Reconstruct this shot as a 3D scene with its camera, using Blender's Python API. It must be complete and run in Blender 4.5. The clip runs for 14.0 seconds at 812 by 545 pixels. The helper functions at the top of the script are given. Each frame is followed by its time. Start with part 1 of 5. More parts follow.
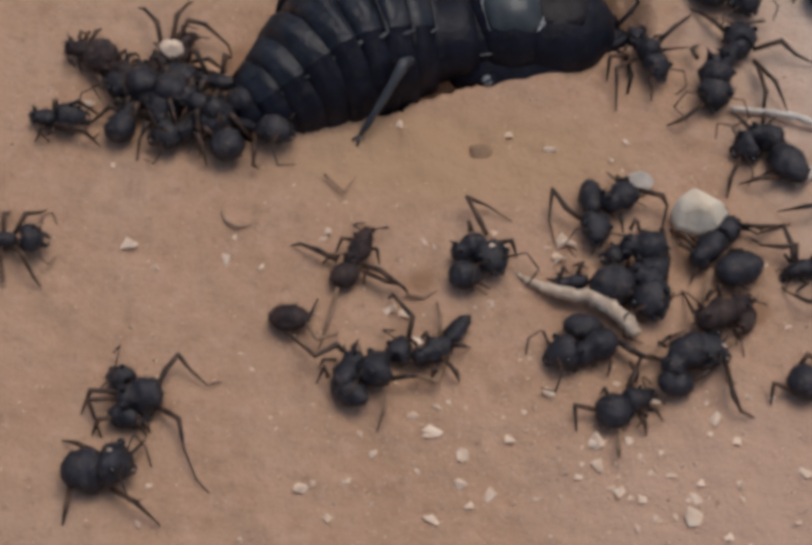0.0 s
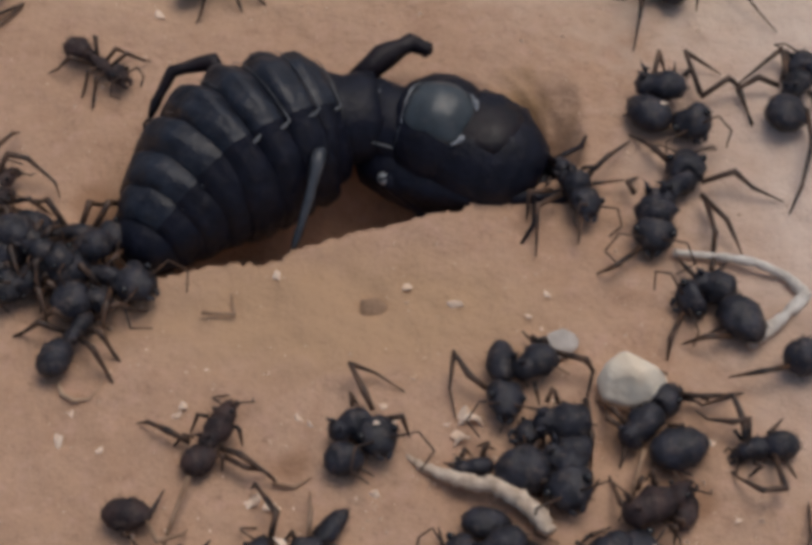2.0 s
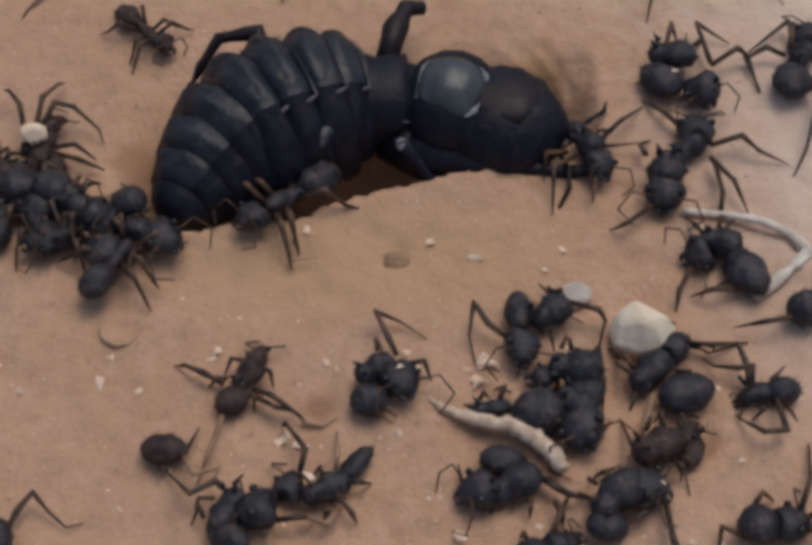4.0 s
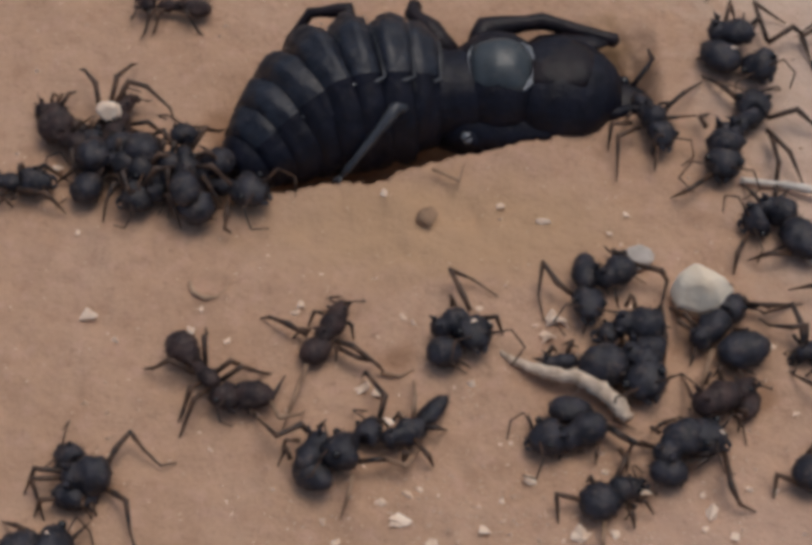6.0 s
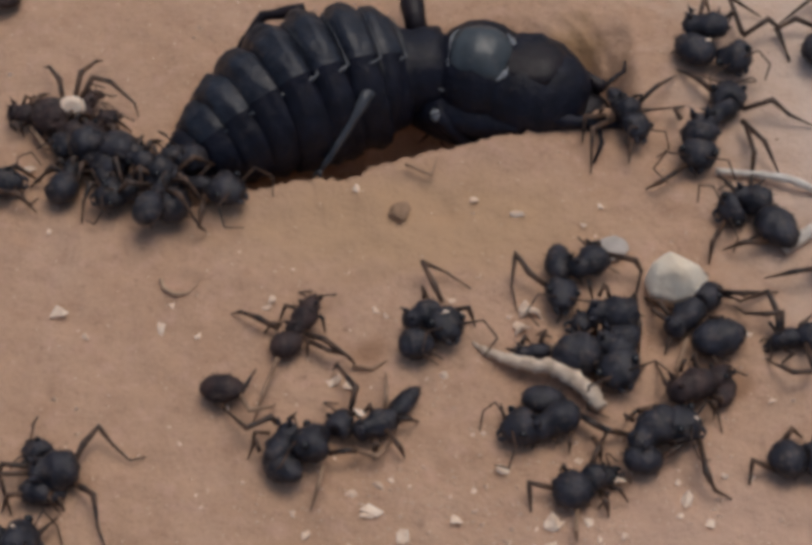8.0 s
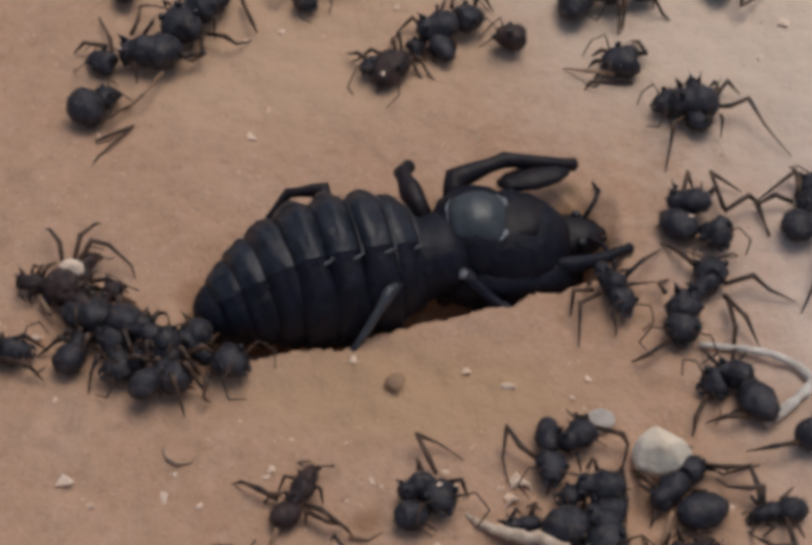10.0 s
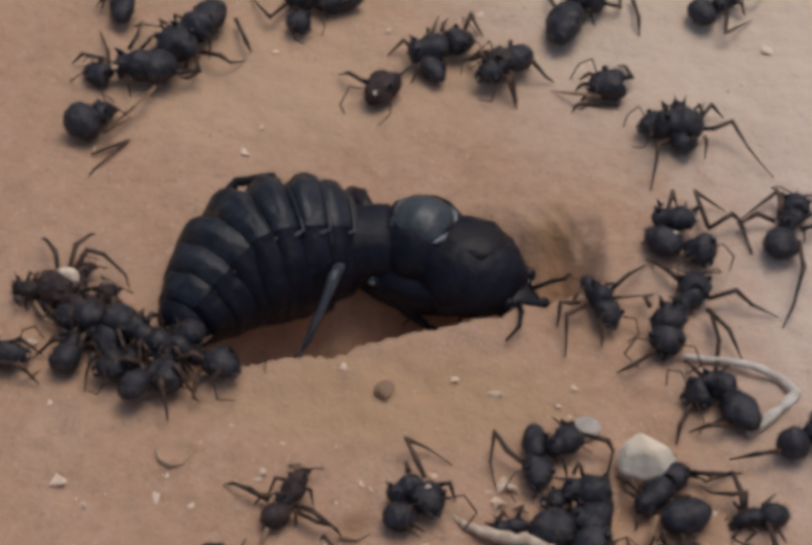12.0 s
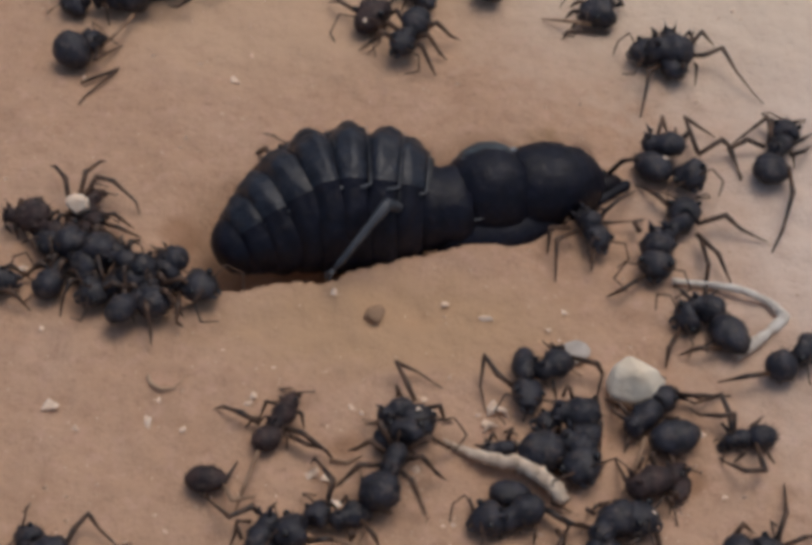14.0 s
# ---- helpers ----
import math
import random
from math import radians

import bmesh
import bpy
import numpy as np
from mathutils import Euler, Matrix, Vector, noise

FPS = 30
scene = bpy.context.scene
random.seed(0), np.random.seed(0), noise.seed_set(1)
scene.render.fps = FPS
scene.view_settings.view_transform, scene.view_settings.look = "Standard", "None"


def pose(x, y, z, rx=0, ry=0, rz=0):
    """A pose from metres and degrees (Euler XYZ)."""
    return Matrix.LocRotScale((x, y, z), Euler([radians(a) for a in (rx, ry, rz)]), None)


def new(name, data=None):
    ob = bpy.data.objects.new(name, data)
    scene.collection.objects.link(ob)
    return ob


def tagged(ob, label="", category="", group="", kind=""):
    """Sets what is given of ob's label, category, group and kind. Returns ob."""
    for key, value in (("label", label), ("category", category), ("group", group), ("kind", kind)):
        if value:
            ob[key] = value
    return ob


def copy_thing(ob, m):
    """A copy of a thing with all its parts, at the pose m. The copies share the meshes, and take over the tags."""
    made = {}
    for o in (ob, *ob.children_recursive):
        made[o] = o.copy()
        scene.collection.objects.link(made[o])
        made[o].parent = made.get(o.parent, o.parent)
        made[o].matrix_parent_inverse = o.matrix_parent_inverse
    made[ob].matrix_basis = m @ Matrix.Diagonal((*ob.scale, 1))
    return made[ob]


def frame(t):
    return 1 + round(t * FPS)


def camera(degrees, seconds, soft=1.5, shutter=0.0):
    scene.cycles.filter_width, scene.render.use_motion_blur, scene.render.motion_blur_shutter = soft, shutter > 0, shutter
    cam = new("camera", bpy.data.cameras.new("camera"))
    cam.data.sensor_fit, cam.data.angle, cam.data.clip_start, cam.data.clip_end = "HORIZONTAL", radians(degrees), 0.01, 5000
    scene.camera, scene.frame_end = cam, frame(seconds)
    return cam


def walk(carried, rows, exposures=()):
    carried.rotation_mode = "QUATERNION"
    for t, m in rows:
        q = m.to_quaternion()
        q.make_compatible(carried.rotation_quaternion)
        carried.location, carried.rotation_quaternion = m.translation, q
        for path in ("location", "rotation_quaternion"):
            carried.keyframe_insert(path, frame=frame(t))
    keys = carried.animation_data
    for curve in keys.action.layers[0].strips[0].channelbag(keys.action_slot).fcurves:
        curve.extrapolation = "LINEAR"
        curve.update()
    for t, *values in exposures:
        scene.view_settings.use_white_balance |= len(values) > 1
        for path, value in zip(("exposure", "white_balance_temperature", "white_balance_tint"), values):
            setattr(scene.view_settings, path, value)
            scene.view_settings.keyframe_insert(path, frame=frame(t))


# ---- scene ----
MM = 0.001


def shot(x, y, z, tilt, turn, lean):
    return pose(x * MM, y * MM, z * MM, 0, 0, turn) @ pose(0, 0, 0, tilt) @ pose(0, 0, 0, 0, 0, lean)


# seconds, place in millimetres, tilt from straight down, turn, lean
PATH = [
    (0, -8.26, -70.45, 102.74, 32.42, -4.76, 3.31),
    (0.5, -7.25, -70.38, 101.71, 32.82, -4.75, 3.28),
    (1, -4.66, -68.52, 99.12, 33.62, -5.85, 4.51),
    (1.5, -1.52, -63.26, 92.94, 35.05, -5.17, 4.10),
    (2, 2.84, -56.87, 87.16, 36.20, -1.66, 0.29),
    (2.2, 3.08, -57.09, 85.83, 36.89, -0.99, -0.36),
    (4.3, 2.39, -63.05, 90.46, 36.26, -0.25, -0.25),
    (4.5, 1.42, -62.93, 90.50, 36.19, 0.07, -0.30),
    (5, -0.11, -62.54, 90.85, 35.90, 1.33, -1.05),
    (5.5, -1.42, -66.09, 93.29, 35.97, 1.86, -1.43),
    (6, -0.57, -68.07, 94.34, 35.99, 0.70, -0.45),
    (6.5, -0.00, -68.93, 94.88, 36.00, 0.00, 0.00),
    (7, 0.87, -70.15, 92.15, 37.27, 0.61, -0.58),
    (7.5, 1.68, -70.24, 91.88, 37.40, 1.26, -1.38),
    (8, 2.35, -70.53, 91.35, 37.66, 1.64, -1.98),
    (8.5, 2.59, -69.83, 91.68, 37.56, 1.64, -2.12),
    (9, 2.35, -68.74, 93.81, 38.53, 1.52, -1.98),
    (9.2, 1.81, -68.12, 95.15, 38.97, 1.41, -1.81),
    (11.3, 1.10, -73.22, 98.73, 42.57, -0.63, 0.71),
    (11.5, 0.93, -73.42, 98.22, 42.63, -0.58, 0.74),
    (12, 0.35, -73.81, 97.23, 42.66, -0.67, 0.89),
    (12.5, 0.80, -73.98, 97.17, 42.34, -0.31, 0.55),
    (13, 0.52, -73.89, 96.91, 41.96, -0.44, 0.65),
    (13.5, 0.38, -74.20, 96.45, 41.65, -0.57, 0.78),
    (14, 0.65, -75.14, 96.43, 41.02, -0.97, 0.94),
]
cam = camera(25.0, 14.0, soft=4.5, shutter=0.4)
walk(cam, [(t, shot(*r)) for t, *r in PATH], [(0, -0.45), (14, -0.45)])

# ---- light: bright overcast day ----
world = bpy.data.worlds.new("overcast_sky")
scene.world = world
world.use_nodes = True
wn, wl = world.node_tree.nodes, world.node_tree.links
sky = wn.new("ShaderNodeTexSky")
sky.sky_type = "NISHITA"
sky.sun_disc = False
sky.sun_elevation, sky.sun_rotation = radians(72), radians(40)
sky.dust_density, sky.ozone_density = 4.0, 1.5
wn["Background"].inputs["Strength"].default_value = 0.12
wl.new(sky.outputs[0], wn["Background"].inputs["Color"])
sun_data = bpy.data.lights.new("sun", "SUN")
sun_data.energy, sun_data.angle, sun_data.color = 1.1, radians(38), (1.0, 0.95, 0.88)
sun = new("sun", sun_data)
sun.rotation_euler = Euler((radians(-14), radians(12), 0))


# ---- materials ----
def nodes_of(name):
    m = bpy.data.materials.new(name)
    m.use_nodes = True
    t = m.node_tree
    co = t.nodes.new("ShaderNodeTexCoord")
    mp = t.nodes.new("ShaderNodeMapping")
    mp.inputs["Scale"].default_value = (1000, 1000, 1000)
    t.links.new(co.outputs["Object"], mp.inputs["Vector"])
    return m, t, t.nodes["Principled BSDF"], mp.outputs["Vector"]


def noise_tex(t, vec, scale, detail=3.0, rough=0.55):
    n = t.nodes.new("ShaderNodeTexNoise")
    n.inputs["Scale"].default_value, n.inputs["Detail"].default_value, n.inputs["Roughness"].default_value = scale, detail, rough
    t.links.new(vec, n.inputs["Vector"])
    return n.outputs["Fac"]


def ramp(t, fac, stops):
    r = t.nodes.new("ShaderNodeValToRGB")
    while len(r.color_ramp.elements) < len(stops):
        r.color_ramp.elements.new(0.5)
    for e, (p, c) in zip(r.color_ramp.elements, stops):
        e.position, e.color = p, (*c, 1) if len(c) == 3 else c
    t.links.new(fac, r.inputs["Fac"])
    return r.outputs["Color"]


def mix(t, fac, a, b, kind="MIX"):
    n = t.nodes.new("ShaderNodeMix")
    n.data_type, n.blend_type = "RGBA", kind
    if isinstance(fac, float):
        n.inputs[0].default_value = fac
    else:
        t.links.new(fac, n.inputs[0])
    for sock, v in ((n.inputs[6], a), (n.inputs[7], b)):
        if isinstance(v, tuple):
            sock.default_value = (*v, 1)
        else:
            t.links.new(v, sock)
    return n.outputs[2]


def bump(t, bsdf, height, dist, strength=1.0, after=None):
    b = t.nodes.new("ShaderNodeBump")
    b.inputs["Distance"].default_value, b.inputs["Strength"].default_value = dist * MM, strength
    t.links.new(height, b.inputs["Height"])
    if after is not None:
        t.links.new(after, b.inputs["Normal"])
    t.links.new(b.outputs["Normal"], bsdf.inputs["Normal"])
    return b.outputs["Normal"]


def spot_mask(t, vec, centre, size, ragged, soft):
    """A mask that fades out round a centre, with a ragged edge; lengths in millimetres."""
    mp = t.nodes.new("ShaderNodeMapping")
    mp.vector_type = "TEXTURE"
    mp.inputs["Location"].default_value, mp.inputs["Scale"].default_value = centre, size
    t.links.new(vec, mp.inputs["Vector"])
    far = t.nodes.new("ShaderNodeVectorMath")
    far.operation = "LENGTH"
    t.links.new(mp.outputs["Vector"], far.inputs[0])
    wave = t.nodes.new("ShaderNodeMath")
    wave.operation = "MULTIPLY_ADD"
    t.links.new(noise_tex(t, vec, 0.45, 4), wave.inputs[0])
    wave.inputs[1].default_value = ragged
    t.links.new(far.outputs["Value"], wave.inputs[2])
    return ramp(t, wave.outputs[0], [(0.30 + 0.4 * ragged, (0.75, 0.75, 0.75)), (min(1.0, 0.62 + 0.5 * ragged), (0, 0, 0))])


def sand_material():
    m, t, b, v = nodes_of("fine_sand")
    blot = ramp(t, noise_tex(t, v, 0.11, 4), [(0.30, (0.502, 0.311, 0.197)), (0.52, (0.533, 0.337, 0.220)), (0.72, (0.560, 0.367, 0.250))])
    mott = ramp(t, noise_tex(t, v, 0.55, 5, 0.6), [(0.26, (0.83, 0.79, 0.77)), (0.44, (0.98, 0.97, 0.97)), (0.56, (1.0, 1.0, 1.0)), (0.76, (1.09, 1.065, 1.06))])
    grain = ramp(t, noise_tex(t, v, 5.5, 2), [(0.28, (0.92, 0.91, 0.90)), (0.5, (1, 1, 1)), (0.72, (1.06, 1.06, 1.06))])
    col = mix(t, 1.0, mix(t, 1.0, blot, mott, "MULTIPLY"), grain, "MULTIPLY")
    rosy = ramp(t, noise_tex(t, v, 0.8, 3, 0.6), [(0.52, (0, 0, 0)), (0.70, (0.6, 0.6, 0.6))])
    col = mix(t, rosy, col, (0.60, 0.375, 0.268))
    flecks = ramp(t, noise_tex(t, v, 2.1, 3, 0.7), [(0.62, (0, 0, 0)), (0.74, (0.48, 0.48, 0.48))])
    col = mix(t, flecks, col, (0.62, 0.42, 0.31))
    # dark noise spots paint the shade inside small dimples
    pock_shade = ramp(t, noise_tex(t, v, 1.3, 4, 0.65), [(0.30, (0.55, 0.55, 0.55)), (0.40, (0, 0, 0))])
    col = mix(t, pock_shade, col, (0.34, 0.205, 0.13))
    # paler sand beyond the heap, and shade behind the hollow painted rusty dark
    pale_mix = spot_mask(t, v, (43.0, 16.0, 0.0), (42.0, 62.0, 60.0), 0.25, 6.0)
    col = mix(t, pale_mix, col, (0.775, 0.635, 0.53))
    far_pale = spot_mask(t, v, (27.0, 46.0, 0.0), (44.0, 40.0, 60.0), 0.25, 6.0)
    col = mix(t, far_pale, col, (0.76, 0.61, 0.47))
    left_pale = spot_mask(t, v, (-8.0, 37.0, 0.0), (34.0, 19.0, 60.0), 0.25, 6.0)
    col = mix(t, left_pale, col, (0.62, 0.415, 0.27))
    near_pale = spot_mask(t, v, (20.0, -24.0, 0.0), (30.0, 22.0, 60.0), 0.3, 6.0)
    col = mix(t, near_pale, col, (0.60, 0.395, 0.285))
    ochre = spot_mask(t, v, (1.0, 4.0, 0.0), (26.0, 9.0, 60.0), 0.3, 6.0)
    col = mix(t, ochre, col, (0.525, 0.335, 0.192))
    # shade of the hollow's far slope, put into the sand colour
    darkened = spot_mask(t, v, (12.6, 19.6, 0.0), (5.6, 7.0, 9.0), 0.9, 2.2)
    col = mix(t, darkened, col, (0.36, 0.215, 0.10))
    # dark spots; the one at the hollow's left end paints its shade
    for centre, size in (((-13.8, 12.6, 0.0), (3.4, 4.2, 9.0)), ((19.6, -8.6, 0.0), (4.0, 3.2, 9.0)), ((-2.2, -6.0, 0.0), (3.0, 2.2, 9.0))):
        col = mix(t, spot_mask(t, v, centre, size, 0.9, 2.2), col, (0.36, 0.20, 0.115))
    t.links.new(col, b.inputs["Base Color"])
    b.inputs["Roughness"].default_value = 0.92
    b.inputs["Specular IOR Level"].default_value = 0.2
    n1 = bump(t, b, noise_tex(t, v, 0.6, 5, 0.62), 0.50, 0.85)
    bump(t, b, noise_tex(t, v, 6.0, 2), 0.045, 0.7, n1)
    return m


def chitin(name, low, high, rough, grain=3.0, depth=0.05, spec=0.5, pale_mix=0.0):
    m, t, b, v = nodes_of(name)
    col = ramp(t, noise_tex(t, v, 0.9, 4), [(0.35, low), (0.7, high)])
    # sand dust caught on the chitin, in noise patches
    if pale_mix:
        film = ramp(t, noise_tex(t, v, 1.5, 5, 0.7), [(0.52, (0, 0, 0)), (0.74, (pale_mix, pale_mix, pale_mix))])
        col = mix(t, film, col, (0.30, 0.22, 0.17))
    t.links.new(col, b.inputs["Base Color"])
    r = ramp(t, noise_tex(t, v, 1.7, 4), [(0.3, (rough - 0.1,) * 3), (0.7, (rough + 0.14,) * 3)])
    t.links.new(r, b.inputs["Roughness"])
    b.inputs["Specular IOR Level"].default_value = spec
    bump(t, b, noise_tex(t, v, grain, 4), depth, 0.9)
    return m


def mineral(name, low, high, scale, rough=0.85, depth=0.08):
    m, t, b, v = nodes_of(name)
    col = ramp(t, noise_tex(t, v, scale, 5), [(0.3, low), (0.68, high)])
    info = t.nodes.new("ShaderNodeObjectInfo")
    tint = ramp(t, info.outputs["Random"], [(0.0, (0.86, 0.82, 0.78)), (1.0, (1.0, 1.0, 1.0))])
    t.links.new(mix(t, 1.0, col, tint, "MULTIPLY"), b.inputs["Base Color"])
    b.inputs["Roughness"].default_value = rough
    bump(t, b, noise_tex(t, v, scale * 3, 4), depth, 0.9)
    return m


SAND = sand_material()
ANT = chitin("ant_black", (0.010, 0.0095, 0.013), (0.037, 0.035, 0.047), 0.50, 3.0, 0.12, 0.44, 0.36)
ANT_BROWN = chitin("ant_brown_black", (0.020, 0.012, 0.013), (0.075, 0.042, 0.036), 0.60, 3.2, 0.14, 0.38, 0.36)
LEG = chitin("ant_leg", (0.014, 0.010, 0.009), (0.150, 0.078, 0.042), 0.5)
LEG_PALE = chitin("dry_leg", (0.24, 0.14, 0.08), (0.42, 0.27, 0.17), 0.6)
RING_TAN = chitin("ring_mark_tan", (0.42, 0.27, 0.17), (0.54, 0.37, 0.24), 0.7)
EYE = chitin("ant_eye", (0.008, 0.008, 0.009), (0.02, 0.02, 0.022), 0.2)
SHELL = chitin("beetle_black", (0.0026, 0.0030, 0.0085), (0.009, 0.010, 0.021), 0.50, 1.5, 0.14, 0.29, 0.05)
SHELL_GREY = chitin("beetle_grey_leg", (0.030, 0.034, 0.042), (0.085, 0.090, 0.100), 0.4, 2.0, 0.05)
PALE_LINE = chitin("beetle_pale_line", (0.05, 0.055, 0.062), (0.14, 0.145, 0.155), 0.35, 2.0, 0.05)
MEMBRANE = chitin("beetle_seam", (0.014, 0.015, 0.018), (0.05, 0.048, 0.048), 0.5, 2.5, 0.06)
# slate shield; its pale blue-grey base carries the sky's reflection
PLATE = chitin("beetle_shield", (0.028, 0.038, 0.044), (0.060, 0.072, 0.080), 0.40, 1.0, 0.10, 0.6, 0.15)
# slate back plates; lighter than SHELL to carry the light from above
TERGITE = chitin("beetle_lit_back", (0.0035, 0.0048, 0.011), (0.019, 0.024, 0.037), 0.43, 1.0, 0.22, 0.44, 0.10)
RED = chitin("beetle_red_brown", (0.005, 0.0035, 0.006), (0.017, 0.0085, 0.011), 0.50, 1.6, 0.09, 0.36)
PALE_EDGE = chitin("beetle_pale_rim", (0.16, 0.17, 0.18), (0.34, 0.35, 0.36), 0.35, 2.0, 0.04)
CRUMB = mineral("pale_crumb", (0.88, 0.64, 0.46), (0.97, 0.81, 0.64), 1.5)
STONE = mineral("pale_pebble", (0.94, 0.80, 0.61), (1.0, 0.92, 0.77), 0.5, 0.8, 0.12)
CHIP = mineral("grey_chip", (0.46, 0.42, 0.38), (0.66, 0.61, 0.56), 0.8)
TWIG = mineral("weathered_twig", (0.52, 0.38, 0.27), (0.93, 0.78, 0.62), 1.3, 0.9, 0.22)
ROOT = mineral("pale_root", (0.58, 0.51, 0.43), (0.93, 0.88, 0.80), 0.8, 0.9, 0.25)


# ---- mesh helpers; meshes are written in millimetres ----
def part(name, bm, material, parent=None, label="", smooth=True):
    me = bpy.data.meshes.new(name)
    bmesh.ops.scale(bm, vec=(MM, MM, MM), verts=bm.verts)
    bmesh.ops.recalc_face_normals(bm, faces=bm.faces)
    for f in bm.faces:
        f.smooth = smooth
    bm.to_mesh(me)
    bm.free()
    me.materials.append(material)
    ob = new(name, me)
    ob.parent = parent
    if label:
        tagged(ob, label)
    return ob


def empty(name, x=0.0, y=0.0, z=0.0):
    ob = new(name)
    ob.empty_display_size = MM
    ob.location = (x * MM, y * MM, z * MM)
    return ob


def lathe(profile, segs=14, wide=1.0, high=1.0, jitter=0.0, flat=0.0):
    """A body round the x axis from rows (x, radius); flat lowers its underside."""
    bm = bmesh.new()
    rings = []
    off = random.random() * 50
    for x, r in profile:
        ring = []
        for k in range(segs):
            a = 2 * math.pi * k / segs
            s = 1 + jitter * noise.noise(Vector((x * 1.3 + off, math.cos(a) * 1.5, math.sin(a) * 1.5)))
            s += 0.45 * jitter * noise.noise(Vector((x * 4.0 + off, math.cos(a) * 4.5 + off, math.sin(a) * 4.5)))
            y, z = math.cos(a) * r * wide * s, math.sin(a) * r * high * s
            ring.append(bm.verts.new((x, y, z * (1 - flat) if z < 0 else z)))
        rings.append(ring)
    for p, q in zip(rings, rings[1:]):
        for k in range(segs):
            bm.faces.new((p[k], p[(k + 1) % segs], q[(k + 1) % segs], q[k]))
    bm.faces.new(rings[0])
    bm.faces.new(rings[-1])
    return bm


def tube(points, radii, segs=7, bm=None, bulge=0.0):
    """A tapering tube through points, rounded at its bends and closed at the ends."""
    bm = bm or bmesh.new()
    pts, rad = [], []
    for i, (p, r) in enumerate(zip(points, radii)):
        p = Vector(p)
        if 0 < i < len(points) - 1:
            a, b = (Vector(points[i - 1]) - p), (Vector(points[i + 1]) - p)
            ea, eb = min(a.length * 0.3, r * 2.0), min(b.length * 0.3, r * 2.0)
            for q, k in ((p + a.normalized() * ea, 1.0), (p, 1.0 + bulge), (p + b.normalized() * eb, 1.0)):
                pts.append(q)
                rad.append(r * k)
        else:
            pts.append(p)
            rad.append(r)
    rings = []
    side = None
    for i, p in enumerate(pts):
        d = (pts[min(i + 1, len(pts) - 1)] - pts[max(i - 1, 0)]).normalized()
        if side is None:
            side = d.cross(Vector((0, 0, 1)))
            if side.length < 0.1:
                side = d.cross(Vector((0, 1, 0)))
        side = (side - d * side.dot(d)).normalized()
        up = d.cross(side)
        rings.append([bm.verts.new(p + (side * math.cos(2 * math.pi * k / segs) + up * math.sin(2 * math.pi * k / segs)) * rad[i]) for k in range(segs)])
    for p, q in zip(rings, rings[1:]):
        for k in range(segs):
            bm.faces.new((p[k], p[(k + 1) % segs], q[(k + 1) % segs], q[k]))
    bm.faces.new(rings[0])
    bm.faces.new(rings[-1])
    return bm


def moved(bm, m):
    bmesh.ops.transform(bm, matrix=m, verts=bm.verts)
    return bm


def smooth_step(a, b, v):
    t = np.clip((v - a) / (b - a), 0.0, 1.0)
    return t * t * (3 - 2 * t)


# ---- ground: one sheet with the hole's sharp front lip ----
LIP_X = [-40, -19, -14.4, -11.2, -8.8, -7.2, -4.8, -2.6, -1.6, 0.4, 1.9, 4.2, 5.6, 8.0, 9.2, 10.6, 12.4, 14.0, 16.0, 40]
LIP_Y = [2.0, 4.3, 5.4, 6.5, 6.9, 7.4, 7.55, 7.7, 8.6, 9.1, 9.8, 10.2, 10.6, 11.0, 12.0, 12.4, 12.8, 13.5, 14.6, 20.0]


def lip_line(x):
    return np.interp(x, LIP_X, LIP_Y) + 0.09 * np.sin(2.1 * x + 0.4) + 0.06 * np.sin(5.3 * x) + 0.04 * np.sin(9.7 * x + 1.0)


def relief(x, y, scale, seed):
    v = np.zeros_like(x)
    rng = np.random.RandomState(seed)
    for k in range(14):
        a, f, p = rng.uniform(0, 6.28), scale * rng.uniform(0.5, 2.2), rng.uniform(0, 6.28)
        v += np.sin((x * np.cos(a) + y * np.sin(a)) * f + p + 1.2 * np.sin(0.37 * f * (x * np.sin(a) - y * np.cos(a)))) / 14 ** 0.5
    return v


dent = random.Random(21)
DIMPLES = [(dent.uniform(-26, 26), dent.uniform(-25, 9), dent.uniform(0.25, 0.7), dent.uniform(-0.10, 0.24)) for _ in range(110)]
DIMPLES += [(dent.gauss(11, 8), dent.gauss(-19, 5), dent.uniform(0.2, 0.5), dent.uniform(-0.16, 0.24)) for _ in range(60)]


